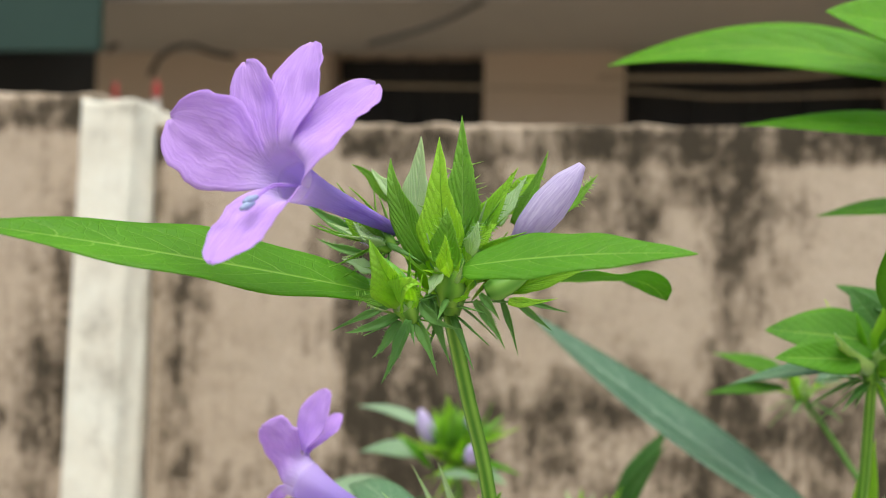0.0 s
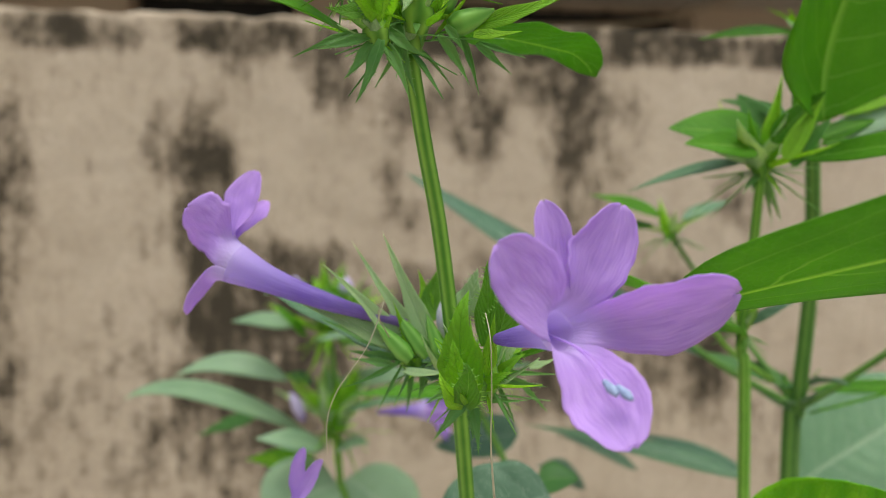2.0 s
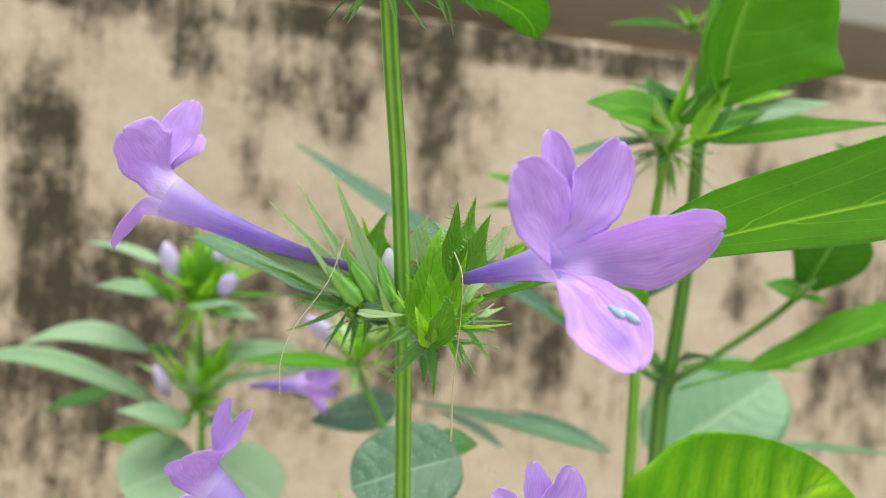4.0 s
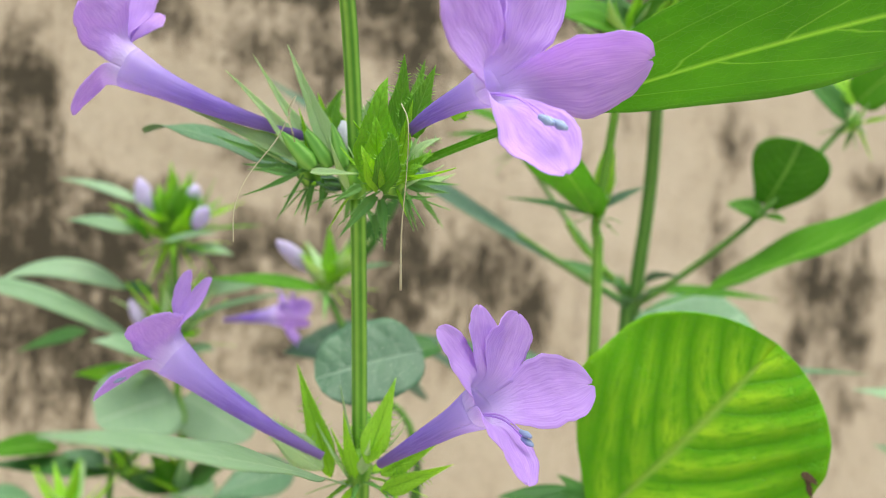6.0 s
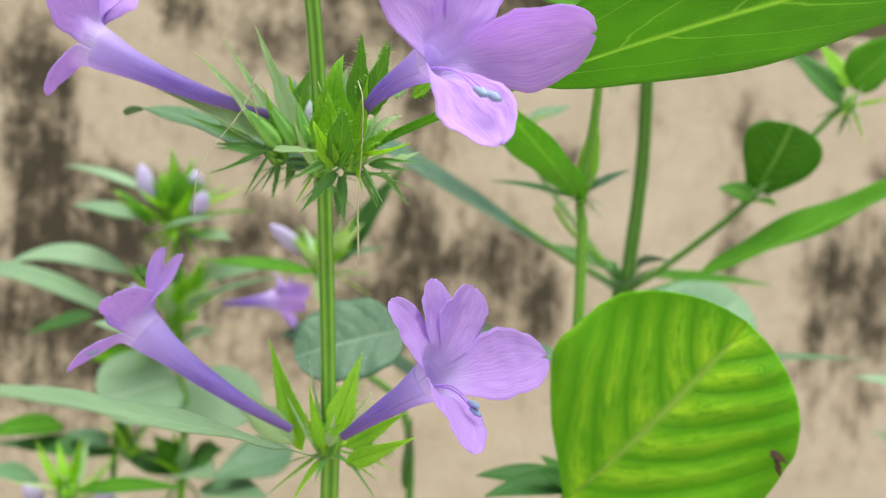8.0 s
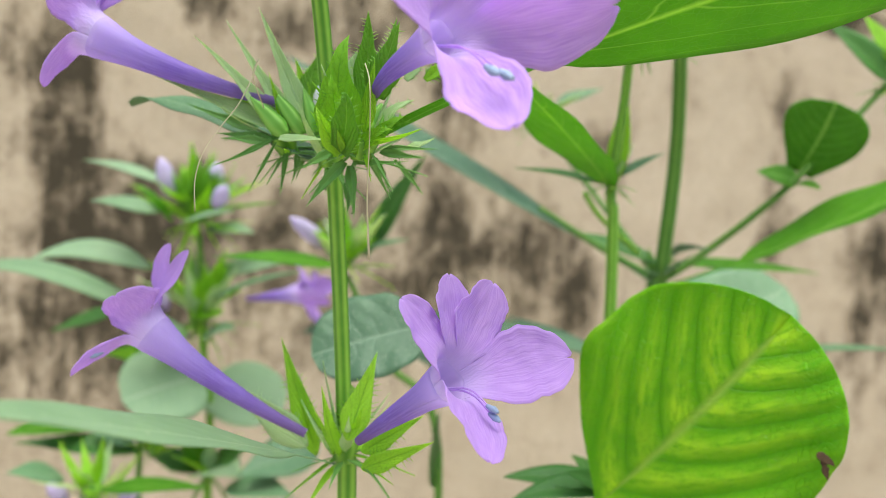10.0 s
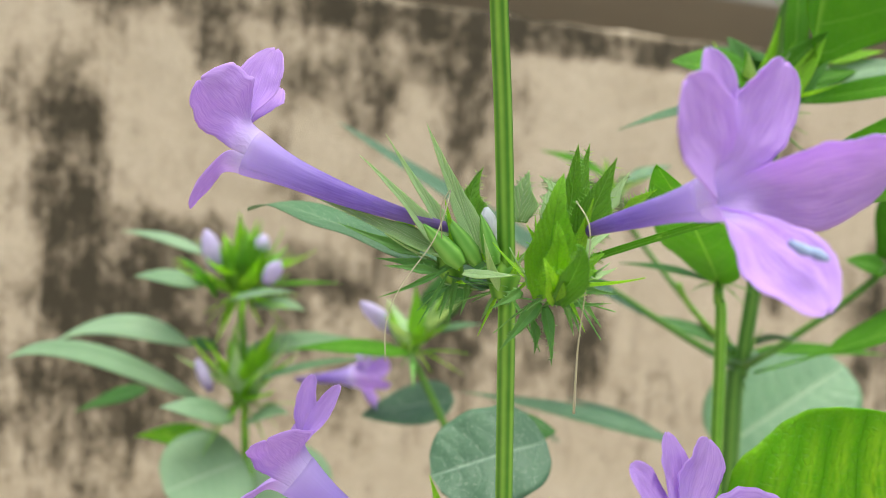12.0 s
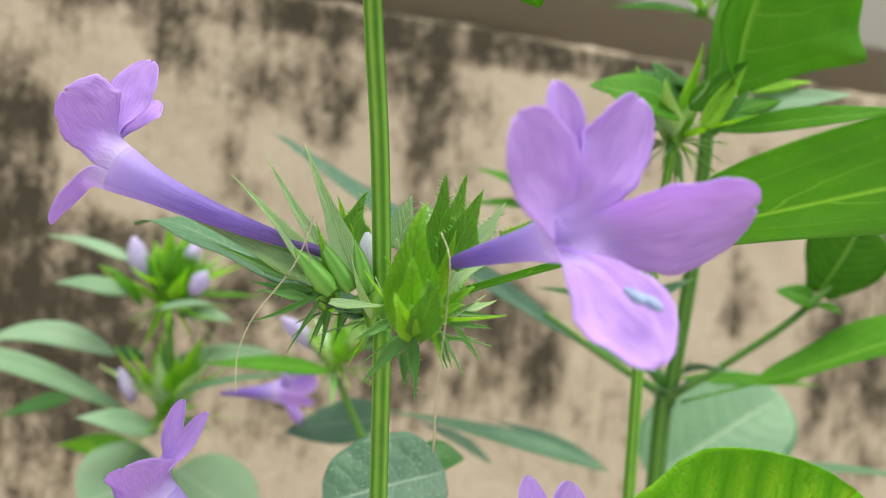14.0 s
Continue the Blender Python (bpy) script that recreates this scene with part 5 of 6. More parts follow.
blade("leaf", yshrub, (0.0952, 0.2061, 0.8699), (0.1378, 0.1641, 0.9385), 0.083, LEAF_YELLOW, (-0.35, -0.9, 0.25), 0.05, 0.03, 0.1, wave=0.05, waves=2, kind="broad", n=96, m=44, notch=0.10, ragged=0.05, quilt=(0.0015, 5.4, 1.5), label="large round yellow-green leaf with a brown dead spot")
blade("dead_spot", yshrub, (0.1402, 0.1538, 0.8985), (0.1462, 0.1528, 0.8948), 0.0026, BROWN, (-0.35, -0.9, 0.25), 0.1, 0, 0, ragged=0.7, wave=0.1, waves=2, kind="ovate", n=18, m=6, label="brown dead spot")
blade("dead_spot", yshrub, (0.1428, 0.1533, 0.8972), (0.1440, 0.1530, 0.8905), 0.0022, BROWN, (-0.35, -0.9, 0.25), 0, 0.1, 0, ragged=0.7, wave=0.1, waves=2, kind="ovate", n=18, m=6, label="brown dead spot")
tube("petiole", yshrub, ((0.1055, 0.2238, 0.8566), (0.1024, 0.2144, 0.8658), (0.1051, 0.2076, 0.8746)), (0.0016, 0.0013), STEM, 10, 5)
for t_, w_, n_ in (((0.0712, 0.2337, 0.8729), 0.012, (0, -0.5, 0.8)), ((0.0709, 0.2234, 0.8678), 0.012, (0, -0.5, 0.8)), ((0.1071, 0.2548, 0.8746), 0.008, (0, -0.3, 0.9)), ((0.1324, 0.2164, 0.8677), 0.014, (0.2, -0.6, 0.7)), ((0.0887, 0.2185, 0.8783), 0.008, (0, -0.8, 0.5))):
    blade("leaf", yshrub, (0.1080, 0.2285, 0.8692), t_, w_, LEAF_DARK, n_, 0.12, 0, 0.2, kind="ovate", n=18, m=6)

# ---- shrub to the right, behind ----
NR = (0.1773, 0.3139, 0.9408)
right = thing("flowering_shrub", (0.172, 0.325, 0), "green shrub with long leaves and forking stems", "shrub", "lilac-flowered shrubs")
tube("stem", right, ((0.172, 0.325, -0.02), (0.170, 0.322, 0.5), (0.1743, 0.3157, 0.9028), NR), (0.0048, 0.0042, 0.0036), STEM_DARK, 14, 8, 0.08, 4)
tube("stem", right, (NR, (0.1768, 0.3023, 1.0018), (0.1664, 0.2838, 1.0544), (0.1604, 0.2747, 1.0879), (0.165, 0.262, 1.13), (0.166, 0.256, 1.22)), (0.0034, 0.0030, 0.0026, 0.002), STEM_DARK, 14, 8, 0.08, 4)
tube("stem", right, (NR, (0.1947, 0.3021, 0.9562), (0.2204, 0.2764, 0.9879), (0.2620, 0.2652, 1.0355)), (0.0018, 0.0016, 0.0014), STEM_DARK, 10, 6)
tube("stem", right, (NR, (0.1499, 0.3592, 0.9986), (0.1332, 0.3578, 1.0222)), (0.0015, 0.0012), STEM_DARK, 10, 6)
whorl(right, NR, 0.006, (0, 0, 1), 6, 2, 0.020, 0.3, 27, mats=(LEAF_GREY, LEAF_FRESH, LEAF_DARK), spread=1.3)
tube("petiole", right, (NR, (0.1520, 0.3265, 0.9560), (0.1260, 0.3440, 0.9750)), (0.0021, 0.0017, 0.0012), STEM_DARK, 10, 6)
blade("leaf", right, NR, (0.0052, 0.4178, 1.0548), 0.040, LEAF_SPECK, (0.2, -0.32, 0.9), -0.03, 0, 0.15, kind="stalked", n=34, m=8)
blade("leaf", right, (0.1798, 0.3078, 0.9398), (0.2720, 0.2074, 1.0063), 0.030, LEAF_FRESH, (0.2, -0.6, 0.8), -0.06, 0, 0.3, wave=0.08, kind="stalked", n=28, m=8)
blade("leaf", right, (0.1819, 0.3123, 0.9495), (0.2798, 0.3288, 0.9457), 0.010, LEAF_FRESH, (0, -0.5, 0.8), 0.03, 0, 0.2, kind="lance", n=20, m=6)
blade("leaf", right, (0.1791, 0.3186, 0.9492), (0.1408, 0.3474, 0.9640), 0.012, LEAF_DARK, (0, -0.6, 0.8), 0.06, 0, 0.2, kind="lance", n=20, m=6)
blade("leaf", right, (0.1774, 0.3033, 0.9531), (0.1824, 0.2804, 0.9568), 0.0095, LEAF_SPECK, (0.2, -0.6, 0.7), 0.15, 0, 0.5, kind="lance", n=18, m=8)
blade("leaf", right, (0.2235, 0.2761, 0.9935), (0.2316, 0.2624, 1.0236), 0.037, LEAF_FRESH, (-0.2, -0.9, 0.3), 0.05, 0.05, 0.12, kind="petal", n=22, m=12)
blade("leaf", right, (0.2241, 0.2767, 0.9894), (0.2066, 0.2827, 0.9932), 0.012, LEAF_FRESH, (0, -0.8, 0.5), 0.08, 0, 0.15, kind="ovate", n=16, m=6)
blade("leaf", right, (0.2241, 0.2767, 0.9886), (0.2272, 0.2651, 0.9852), 0.008, LEAF_FRESH, (0, -0.8, 0.5), 0.08, 0, 0.15, kind="ovate", n=16, m=6)
whorl(right, (0.2651, 0.2641, 1.0356), 0.008, (0.5, 0, 0.8), 5, 12, 0.018, 0.25, 21)
blade("leaf", right, (0.2619, 0.2652, 1.0366), (0.2349, 0.2744, 1.0614), 0.014, LEAF_DARK, (-0.3, -0.8, 0.5), 0.05, 0, 0.3, kind="ovate", n=18, m=6)
blade("leaf", right, (0.2642, 0.2644, 1.0436), (0.2573, 0.2773, 1.0673), 0.009, BRACT_FRESH, (-0.3, -0.8, 0.5), 0.05, 0, 0.3, kind="ovate", n=18, m=6)
blade("leaf", right, (0.2655, 0.2640, 1.0450), (0.2768, 0.2389, 1.0658), 0.024, LEAF_FRESH, (-0.2, -0.8, 0.6), 0.08, 0, 0.2, kind="ovate", n=18, m=8)
whorl(right, (0.1332, 0.3578, 1.0222), 0.007, (0, 0, 1), 8, 8, 0.022, 0.28, 23, spread=1.3)
blade("leaf", right, (0.1291, 0.3579, 1.0302), (0.0915, 0.3583, 1.0410), 0.012, LEAF_FRESH, (0, -0.6, 0.8), 0.06, 0, 0.2, kind="lance", n=18, m=6)
blade("leaf", right, (0.1250, 0.3579, 1.0260), (0.0859, 0.3483, 1.0230), 0.009, LEAF_FRESH, (0, -0.5, 0.8), 0.03, 0, 0.2, kind="lance", n=18, m=6)
blade("leaf", right, (0.1389, 0.3577, 1.0289), (0.1652, 0.3575, 1.0388), 0.010, LEAF_GREY, (0, -0.5, 0.8), 0.03, 0, 0.2, kind="lance", n=18, m=6)
whorl(right, (0.1584, 0.2807, 1.1080), 0.006, (0, 0, 1), 6, 4, 0.014, 0.28, 25, spread=1.0)
blade("leaf", right, (0.157, 0.280, 1.106), (0.1141, 0.2812, 1.1020), 0.016, LEAF_FRESH, (0, -0.45, 0.9), 0.05, 0, 0.15, kind="lance", n=20, m=6)
blade("leaf", right, (0.1560, 0.2640, 1.1490), (0.0360, 0.3154, 1.1689), 0.028, LEAF_LIGHT, (0, -0.85, 0.5), fold=0.15, kind="long", n=24, m=8, via=(0.0994, 0.2880, 1.1701))
blade("leaf", right, (0.1580, 0.2640, 1.1330), (0.0872, 0.2905, 1.1391), 0.017, LEAF_LIGHT, (0, -0.7, 0.7), 0.05, 0, 0.15, kind="lance", n=24, m=8)
blade("leaf", right, (0.165, 0.262, 1.165), (0.1109, 0.2618, 1.1770), 0.034, LEAF_LIGHT, (0, -0.85, 0.5), 0.04, 0, 0.15, kind="ovate", n=24, m=8)
blade("leaf", right, (0.1404, 0.2318, 1.0622), (0.1695, 0.2042, 1.1653), 0.098, LEAF_LIGHT, (0.42, -0.72, 0.55), fold=0.45, wave=0.05, kind="lance", n=30, m=12, via=(0.1424, 0.2224, 1.1053))
blade("leaf", right, (0.1331, 0.2347, 1.0495), (0.1414, 0.2409, 1.1249), 0.009, LEAF_FRESH, (-0.5, -0.8, 0.2), 0.03, 0, 0.35, wave=0.05, kind="lance", n=24, m=8)
blade("leaf", right, (0.1399, 0.2321, 1.0561), (0.1626, 0.2342, 1.0639), 0.009, LEAF_FRESH, (0, -0.6, 0.8), 0.05, 0, 0.2, kind="ovate", n=18, m=6)

# ---- slender shrub with spiny heads ----
slim = thing("flowering_shrub", (0.125, 0.27, 0), "slender green shrub with two spiny bract heads", "shrub", "lilac-flowered shrubs")
tube("stem", slim, ((0.125, 0.27, -0.02), (0.124, 0.268, 0.5), (0.1246, 0.2598, 0.9215), (0.1233, 0.2603, 0.9802)), (0.003, 0.0024, 0.0019), STEM, 12, 8, 0.08, 4)
tube("stem", slim, ((0.1233, 0.2603, 0.9802), (0.1222, 0.25, 1.01), (0.1203, 0.2395, 1.0439)), (0.0019, 0.0016), STEM, 12, 8, 0.08, 4)
whorl(slim, (0.1203, 0.2395, 1.0480), 0.011, (0, 0, 1), 18, 20, 0.029, 0.30, 31, spread=1.25)
blade("leaf", slim, (0.1215, 0.2392, 1.0565), (0.0845, 0.2396, 1.0597), 0.022, LEAF_FRESH, (0, -0.75, 0.65), 0.06, 0, 0.15, kind="ovate", n=22, m=8)
blade("leaf", slim, (0.1163, 0.2407, 1.0484), (0.0774, 0.2625, 1.0376), 0.010, LEAF_GREY, (0, -0.5, 0.85), 0.08, 0, 0.15, kind="lance", n=20, m=6)
blade("leaf", slim, (0.1323, 0.2465, 1.0660), (0.1186, 0.2713, 1.0755), 0.012, LEAF_DARK, (0, -0.6, 0.8), 0.06, 0, 0.15, kind="ovate", n=20, m=6)
blade("leaf", slim, (0.1328, 0.2306, 1.0485), (0.1676, 0.1736, 1.0525), 0.014, LEAF_FRESH, (0, -0.85, 0.5), 0.03, 0, 0.15, kind="lance", n=22, m=8)
blade("leaf", slim, (0.1490, 0.2360, 1.0654), (0.1791, 0.2376, 1.0737), 0.006, BRACT_FRESH, (0, -0.7, 0.7), 0.05, 0, 0.2, kind="lance", n=16, m=6)
for b_, t_, w_, m_ in (((0.1192, 0.2294, 1.0542), (0.1315, 0.2154, 1.0706), 0.009, LEAF_FRESH), ((0.1280, 0.2477, 1.0578), (0.1164, 0.2511, 1.0748), 0.014, LEAF_DARK),
    ((0.1211, 0.2236, 1.0473), (0.1306, 0.2157, 1.0684), 0.007, BRACT_FRESH), ((0.1257, 0.2275, 1.0457), (0.1359, 0.2193, 1.0618), 0.006, BRACT_DARK), ((0.1420, 0.2332, 1.0571), (0.1984, 0.2375, 1.0712), 0.011, LEAF_PALE), ((0.1113, 0.2265, 1.0513), (0.0823, 0.2194, 1.0520), 0.014, LEAF_FRESH)):
    blade("leaf", slim, b_, t_, w_, m_, (-0.2, -0.75, 0.6), 0.05, 0, 0.2, kind="ovate", n=20, m=8)
blade("leaf", slim, (0.1459, 0.2424, 1.0548), (0.1963, 0.2381, 1.0645), 0.020, LEAF_FRESH, (0, -0.45, 0.9), 0.05, 0, 0.15, kind="lance", n=22, m=8)
whorl(slim, (0.1233, 0.2603, 0.9840), 0.006, (0, 0, 1), 6, 8, 0.016, 0.3, 33, spread=1.3)
blade("leaf", slim, (0.1233, 0.2600, 0.9815), (0.0340, 0.1680, 1.0135), 0.031, LEAF_FRESH, (0.2, -0.12, 0.97), 0.03, 0, -0.15, wave=0.05, kind="long", n=30, m=12)
blade("leaf", slim, (0.1196, 0.2615, 0.9824), (0.0860, 0.2730, 0.9880), 0.008, LEAF_DARK, (0, -0.4, 0.9), 0.06, 0, 0.2, kind="lance", n=18, m=6)
blade("leaf", slim, (0.1253, 0.2596, 0.9851), (0.1432, 0.2535, 0.9957), 0.007, LEAF_GREY, (0, -0.4, 0.9), 0.06, 0, 0.2, kind="lance", n=18, m=6)
blade("leaf", slim, (0.1236, 0.2602, 0.9814), (0.1288, 0.2584, 1.0205), 0.009, BRACT_FRESH, (-0.3, -0.8, 0.3), 0.02, 0, 0.3, kind="lance", n=18, m=6)
tube("petiole", slim, ((0.1260, 0.2911, 0.9800), (0.1372, 0.2979, 0.9701), (0.1629, 0.3102, 0.9546)), (0.0012, 0.0012), STEM, 8, 5)

# ---- shrub behind on the left ----
back = thing("flowering_shrub", (-0.035, 0.452, 0), "shrub with stacked spiny heads and pale closed buds", "shrub", "lilac-flowered shrubs")
tube("stem", back, ((-0.035, 0.452, -0.02), (-0.034, 0.452, 0.5), (-0.0268, 0.4509, 0.8247), (-0.0307, 0.4519, 0.8792), (-0.0326, 0.4522, 0.9226), (-0.0356, 0.4531, 0.9563)), (0.0034, 0.0024, 0.0019, 0.0015), STEM, 12, 8, 0.08, 4)
whorl(back, (-0.0360, 0.4462, 0.9695), 0.015, (0, 0, 1), 52, 16, 0.035, 0.32, 41, spread=1.15, mats=(BRACT_FRESH, BRACT_MID, BRACT_FRESH))
bud(back, (-0.0506, 0.4401, 0.9762), (-0.0568, 0.4368, 0.9971), 0.0050)
bud(back, (-0.0286, 0.4441, 0.9826), (-0.0265, 0.4435, 0.9963), 0.0044)
bud(back, (-0.0276, 0.4229, 0.9714), (-0.0229, 0.4112, 0.9822), 0.0044)
whorl(back, (-0.0344, 0.4457, 0.9128), 0.014, (0.1, 0, 1), 44, 16, 0.036, 0.32, 43, spread=1.2, mats=(BRACT_FRESH, BRACT_GREY, BRACT_MID))
bud(back, (-0.0510, 0.4401, 0.9143), (-0.0584, 0.4423, 0.9309), 0.0034)
bud(back, (-0.0249, 0.4429, 0.9196), (-0.0247, 0.4428, 0.9316), 0.0034)
for b_, t_, w_, m_, v_ in (
    ((-0.0552, 0.4519, 0.9682), (-0.0911, 0.4311, 0.9725), 0.0135, LEAF_PALE, (-0.0739, 0.4469, 0.9714)),
    ((-0.0541, 0.4516, 0.9835), (-0.0980, 0.4540, 0.9947), 0.0080, LEAF_PALE, (-0.0760, 0.4580, 0.9919)),
    ((-0.0452, 0.4281, 0.9616), (-0.0184, 0.3890, 0.9685), 0.0075, LEAF_PALE, (-0.0317, 0.4085, 0.9666)),
    ((-0.0324, 0.4556, 0.9588), (-0.0059, 0.4270, 0.9573), 0.0120, LEAF_PALE, (-0.0177, 0.4409, 0.9597)),
    ((-0.0236, 0.4322, 0.9701), (0.0019, 0.3831, 0.9735), 0.0050, LEAF_FRESH, (-0.0109, 0.4077, 0.9722)),
    ((-0.0492, 0.4397, 0.9620), (-0.0697, 0.4353, 0.9826), 0.0060, LEAF_FRESH, (-0.0599, 0.4324, 0.9751)),
    ((-0.0605, 0.4533, 0.9357), (-0.1277, 0.4626, 0.9367), 0.0165, LEAF_PALE, (-0.0963, 0.4586, 0.9456)),
    ((-0.0499, 0.4606, 0.9038), (-0.1423, 0.4044, 0.9353), 0.0165, LEAF_PALE, (-0.1093, 0.4364, 0.9332)),
    ((-0.0342, 0.4665, 0.9315), (0.0174, 0.4201, 0.9440), 0.0165, LEAF_PALE, (-0.0062, 0.4375, 0.9396)),
    ((-0.0328, 0.4348, 0.9190), (0.0144, 0.3585, 0.9407), 0.0070, LEAF_GREY, (-0.0082, 0.3964, 0.9329)),
    ((-0.0804, 0.4800, 0.9098), (-0.1181, 0.4910, 0.8962), 0.0110, LEAF_DARK, (-0.0980, 0.4851, 0.9046)),
    ((-0.0384, 0.4364, 0.9004), (-0.0769, 0.4164, 0.9108), 0.0160, LEAF_PALE, (-0.0588, 0.4215, 0.9080)),
    ((-0.0460, 0.4595, 0.9326), (-0.0651, 0.4651, 0.9363), 0.0090, LEAF_DARK, (-0.0556, 0.4623, 0.9366)),
    ((-0.0337, 0.4350, 0.8974), (-0.0155, 0.4089, 0.9072), 0.0120, LEAF_PALE, (-0.0242, 0.4218, 0.9056)),
    ((-0.0408, 0.4683, 0.8801), (-0.0865, 0.4713, 0.8858), 0.0165, LEAF_YELLOW, (-0.0653, 0.4651, 0.8868))):
    blade("leaf", back, b_, t_, w_, m_, (0, -0.7, 0.7), 0, 0, 0.15, kind="lance", n=20, m=6, via=v_)
blade("leaf", back, (-0.0321, 0.4418, 0.8776), (-0.0723, 0.4247, 0.8674), 0.049, LEAF_PALE, (0, -0.75, 0.65), 0.06, 0, 0.1, kind="round", n=20, m=10)
blade("leaf", back, (-0.0255, 0.4713, 0.8729), (0.0088, 0.4376, 0.8537), 0.047, LEAF_PALE, (0.1, -0.75, 0.65), 0.06, 0, 0.1, kind="round", n=20, m=10)
whorl(back, (-0.0261, 0.4507, 0.8231), 0.010, (0, 0, 1), 9, 6, 0.028, 0.3, 45, spread=1.4)
for b_, t_, w_, m_ in (
    ((-0.0292, 0.4518, 0.8246), (-0.0436, 0.4569, 0.8432), 0.016, LEAF_FRESH), ((-0.0247, 0.4501, 0.8248), (-0.0053, 0.4322, 0.8394), 0.026, LEAF_DARK),
    ((-0.0291, 0.4518, 0.8213), (-0.0123, 0.4029, 0.8308), 0.029, LEAF_PALE), ((-0.0321, 0.4529, 0.8212), (-0.0659, 0.4652, 0.8341), 0.016, LEAF_DARK)):
    blade("leaf", back, b_, t_, w_, m_, (0, -0.6, 0.8), 0.08, 0, 0.15, kind="lance", n=20, m=6)

# ---- shrub behind in the middle ----
mid = thing("flowering_shrub", (0.05, 0.375, 0), "shrub with a purple bud and a small open lilac flower", "shrub", "lilac-flowered shrubs")
tube("stem", mid, ((0.05, 0.375, -0.02), (0.05, 0.375, 0.5), (0.0805, 0.3506, 0.8321), (0.0535, 0.3597, 0.8986), (0.0345, 0.3661, 0.9389)), (0.0032, 0.0024, 0.0018, 0.0016), STEM_DARK, 12, 8)
whorl(mid, (0.0331, 0.3665, 0.9471), 0.011, (0, 0, 1), 16, 10, 0.028, 0.38, 51, spread=1.1)
bud(mid, (0.0249, 0.3695, 0.9524), (0.0057, 0.3574, 0.9659), 0.0042)
blade("bract", mid, (0.0322, 0.3562, 0.9488), (0.0305, 0.3566, 0.9752), 0.009, BRACT_FRESH, CAM, 0, 0, 0.25, n=18, kind="spine")
blade("leaf", mid, (0.0298, 0.3571, 0.9431), (-0.0300, 0.3365, 0.9473), 0.013, LEAF_FRESH, (0, -0.5, 0.85), 0.05, 0, 0.15, kind="lance", n=20, m=6)
blade("leaf", mid, (0.0470, 0.3827, 0.9515), (0.0680, 0.3427, 0.9993), 0.013, LEAF_DARK, (-0.5, -0.7, 0.3), 0.04, 0, 0.15, kind="lance", n=20, m=6)
blade("leaf", mid, (0.0447, 0.3729, 0.9516), (0.0635, 0.3553, 0.9571), 0.008, LEAF_GREY, (0, -0.5, 0.85), 0.05, 0, 0.15, kind="lance", n=20, m=6)
blade("leaf", mid, (0.0597, 0.3783, 0.9178), (0.0193, 0.4039, 0.9067), 0.026, LEAF_SPECK, (0, -0.7, 0.7), 0.05, 0, 0.1, kind="ovate", n=20, m=8)
flower(mid, (-0.0097, 0.4247, 0.9219), (0.0155, 0.4047, 0.9266), (
    ((0.0166, 0.4149, 0.9402), 0.011, 0.2), ((0.0279, 0.4214, 0.9355), 0.010, 0.2), ((0.0350, 0.4082, 0.9318), 0.011, 0.2),
    ((0.0299, 0.3888, 0.9245), 0.011, 0.2), ((0.0271, 0.4006, 0.9101), 0.010, 0.2)), r1=0.0055)
blade("leaf", mid, (0.0408, 0.2385, 0.9272), (0.0022, 0.2438, 0.9160), 0.034, LEAF_SPECK, (-0.1, -0.75, 0.62), 0.06, 0, 0.12, wave=0.05, kind="round", n=28, m=14)
blade("leaf", mid, (0.0457, 0.2774, 0.9215), (0.0610, 0.2715, 0.9235), 0.016, LEAF_DARK, (0.1, -0.6, 0.8), 0.15, 0, 0.12, kind="ovate", n=20, m=8)
blade("leaf", mid, (0.0794, 0.3509, 0.8378), (0.0717, 0.3218, 0.8794), 0.018, LEAF_DARK, (0.5, -0.7, 0.4), -0.1, 0, 0.12, kind="ovate", n=20, m=8)

# ---- long grey leaf and low leaves behind ----
far = thing("leafy_shrub", (0.24, 0.43, 0), "low grey-green shrub with broad dull leaves", "shrub")
tube("stem", far, ((0.24, 0.43, -0.02), (0.24, 0.43, 0.4), (0.235, 0.425, 0.80)), (0.004, 0.003, 0.002), STEM_DARK, 12, 8)
blade("leaf", far, (0.0553, 0.4324, 0.9461), (0.0836, 0.4239, 0.9954), 0.015, LEAF_DARK, (-0.5, -0.7, 0.4), 0.05, 0, 0.2, kind="lance", n=20, m=6)
blade("leaf", far, (0.1692, 0.3475, 0.8992), (0.0660, 0.3884, 0.9206), 0.014, LEAF_GREY, (0, -0.5, 0.85), 0.05, 0, 0.2, kind="lance", n=24, m=6)
blade("leaf", far, (0.2081, 0.3700, 0.8886), (0.2811, 0.3582, 0.9364), 0.066, LEAF_GREY, (-0.1, -0.7, 0.7), 0.05, 0, 0.12, kind="round", n=24, m=10)
blade("leaf", far, (0.2510, 0.3433, 0.9004), (0.2838, 0.2671, 0.9132), 0.012, LEAF_GREY, (0, -0.5, 0.85), 0.05, 0, 0.2, kind="lance", n=20, m=6)

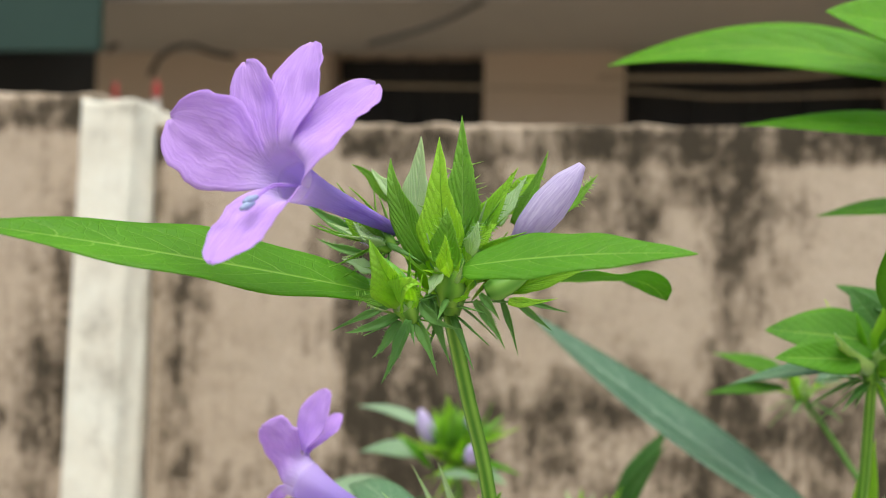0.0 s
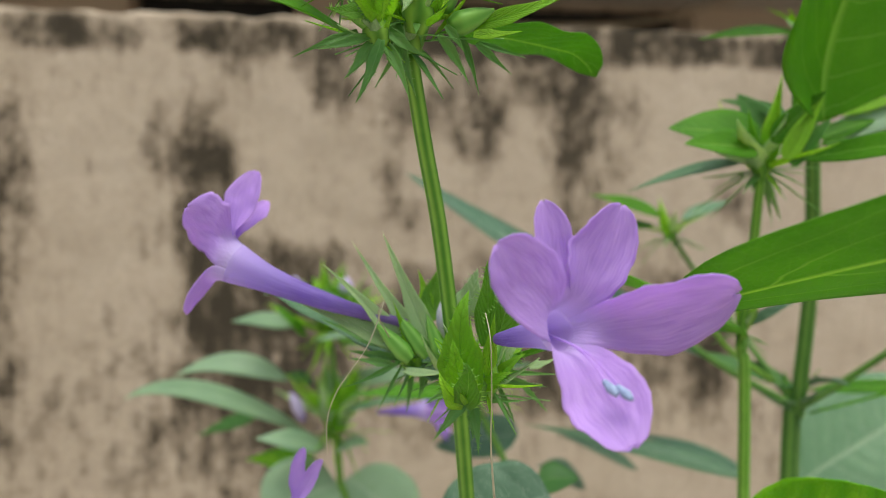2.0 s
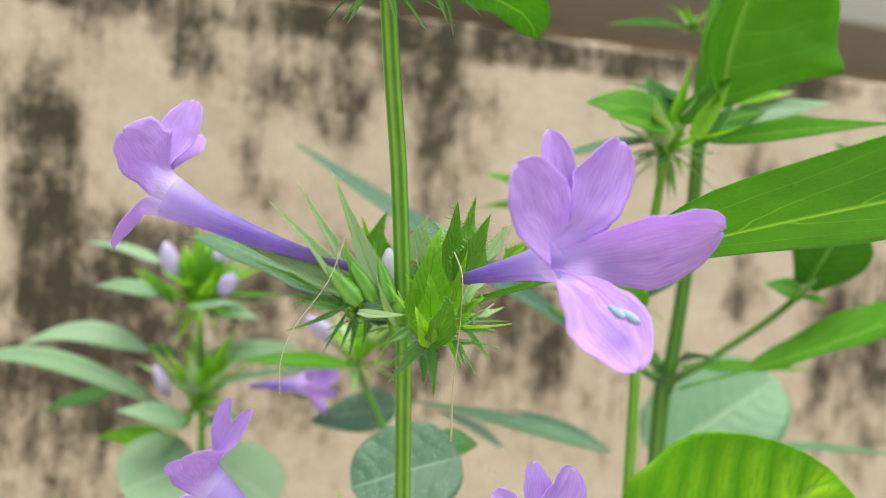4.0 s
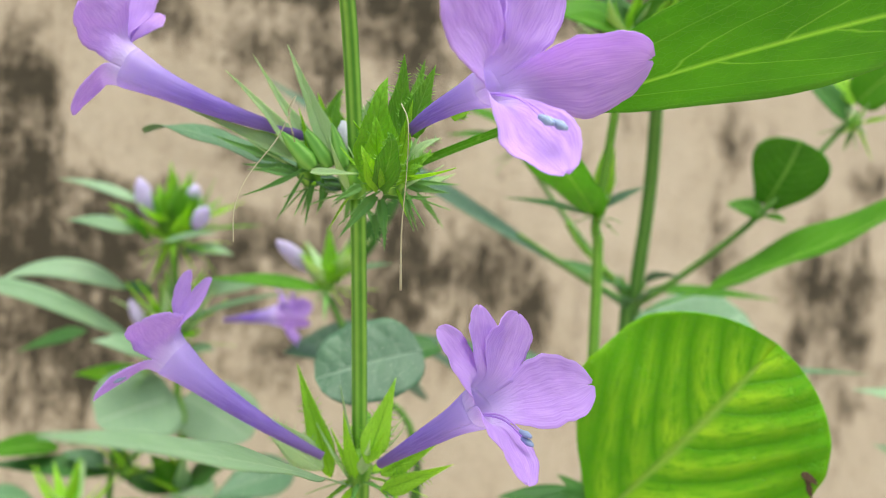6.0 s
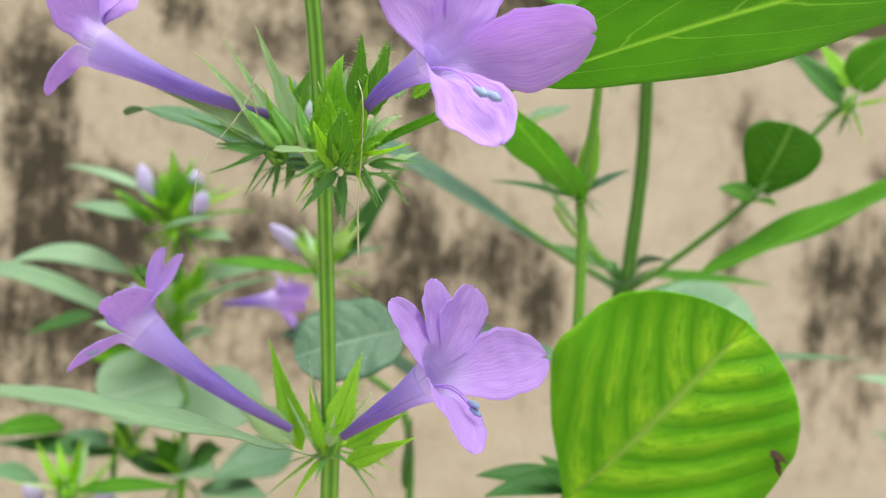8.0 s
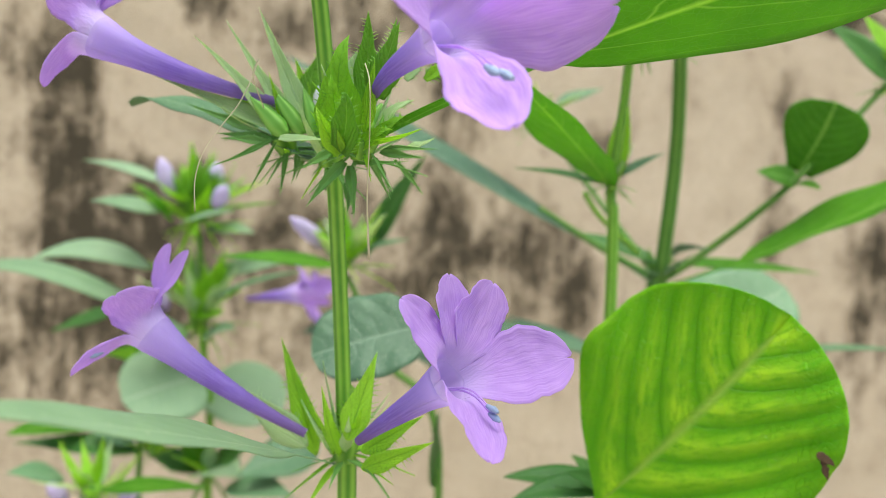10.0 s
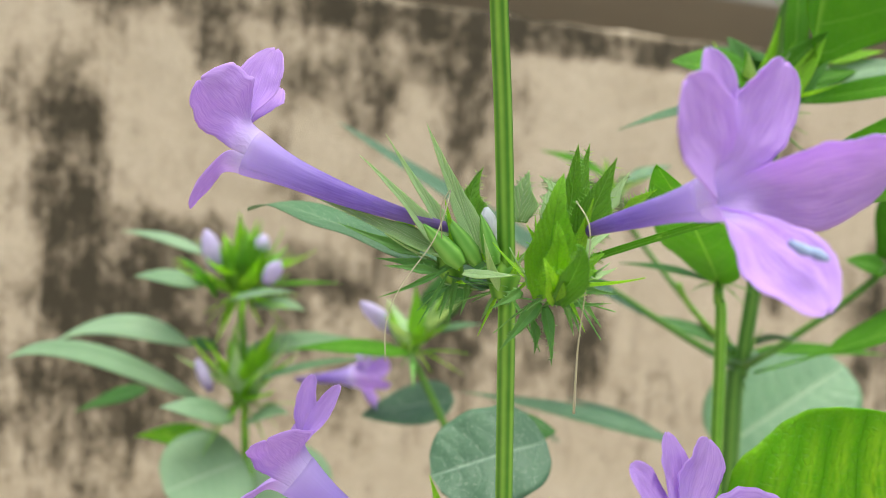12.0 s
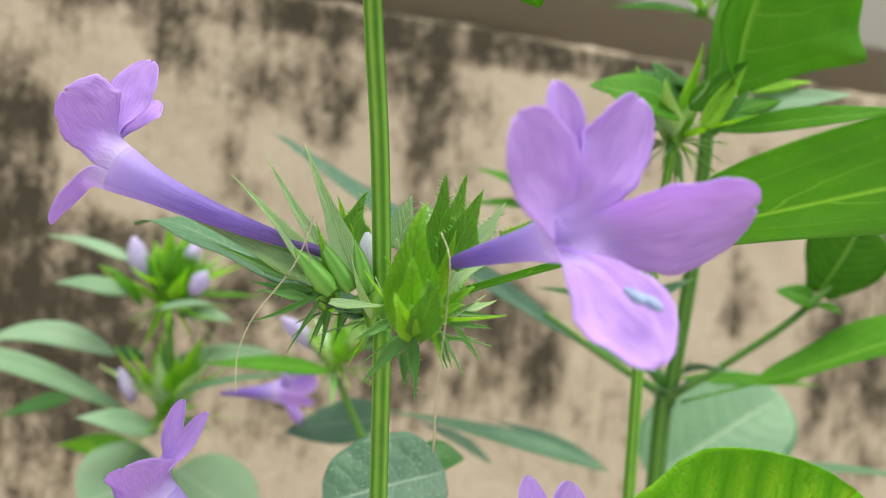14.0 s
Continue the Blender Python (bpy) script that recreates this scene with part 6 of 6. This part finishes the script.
for b_, t_, w_ in (((0.1388, 0.4198, 0.8864), (0.0835, 0.3904, 0.9147), 0.013), ((0.1926, 0.3892, 0.8893), (0.1153, 0.3700, 0.9197), 0.012), ((0.1071, 0.4201, 0.8798), (0.0750, 0.4005, 0.8952), 0.022)):
    blade("leaf", far, b_, t_, w_, LEAF_SPECK, (0, -0.6, 0.8), 0.06, 0, 0.15, kind="lance", n=20, m=6)
blade("leaf", far, (0.3676, 0.2997, 0.8895), (0.3218, 0.3159, 0.8978), 0.014, LEAF_PALE, (0, -0.5, 0.85), 0.05, 0, 0.2, kind="lance", n=20, m=6)
blade("leaf", far, (0.3755, 0.2971, 0.8470), (0.3341, 0.3117, 0.8679), 0.020, LEAF_PALE, (0, -0.6, 0.75), 0.05, 0, 0.2, kind="lance", n=20, m=6)

# ---- low plant at the wall's foot on the left ----
lowp = thing("flowering_shrub", (-0.0586, 0.4517, 0.7120), "low shrub with a spiny head and small oval leaves", "shrub", "lilac-flowered shrubs")
lf_ = lowp.location.copy()
lowp.location.z = 0
bpy.context.view_layer.update()
tube("stem", lowp, ((lf_.x, lf_.y, -0.02), (lf_.x, lf_.y, 0.4), (-0.0644, 0.4490, 0.8178), (-0.0547, 0.4456, 0.8348)), (0.003, 0.002, 0.0016), STEM_DARK, 10, 7)
whorl(lowp, (-0.0557, 0.4459, 0.8373), 0.008, (0, 0, 1), 9, 6, 0.022, 0.28, 61, spread=1.2)
whorl(lowp, (-0.0842, 0.4134, 0.8252), 0.012, (0, 0, 1), 14, 10, 0.030, 0.26, 63, spread=1.2)
bud(lowp, (-0.0977, 0.4181, 0.8187), (-0.1052, 0.4100, 0.8293), 0.0042)
bud(lowp, (-0.0701, 0.4086, 0.8200), (-0.0607, 0.3948, 0.8332), 0.0042)
for b_, t_, w_, m_, k_ in (
    ((-0.0622, 0.4482, 0.8354), (-0.1283, 0.4496, 0.8417), 0.016, LEAF_DARK, "lance"), ((-0.0669, 0.4498, 0.8400), (-0.0896, 0.4469, 0.8474), 0.013, LEAF_GREY, "ovate"),
    ((-0.0929, 0.4586, 0.8498), (-0.1282, 0.4284, 0.8508), 0.018, LEAF_FRESH, "ovate"), ((-0.1006, 0.4296, 0.8275), (-0.1241, 0.4059, 0.8368), 0.018, LEAF_GREY, "lance"),
    ((-0.0794, 0.4012, 0.8277), (-0.0274, 0.3517, 0.8399), 0.012, LEAF_FRESH, "lance"), ((0.0290, 0.4064, 0.8439), (-0.0146, 0.4002, 0.8317), 0.030, LEAF_GREY, "lance"),
    ((-0.0171, 0.4222, 0.8214), (0.0140, 0.3799, 0.8255), 0.022, LEAF_GREY, "lance")):
    blade("leaf", lowp, b_, t_, w_, m_, (0, -0.55, 0.8), 0.06, 0, 0.15, kind=k_, n=20, m=6)
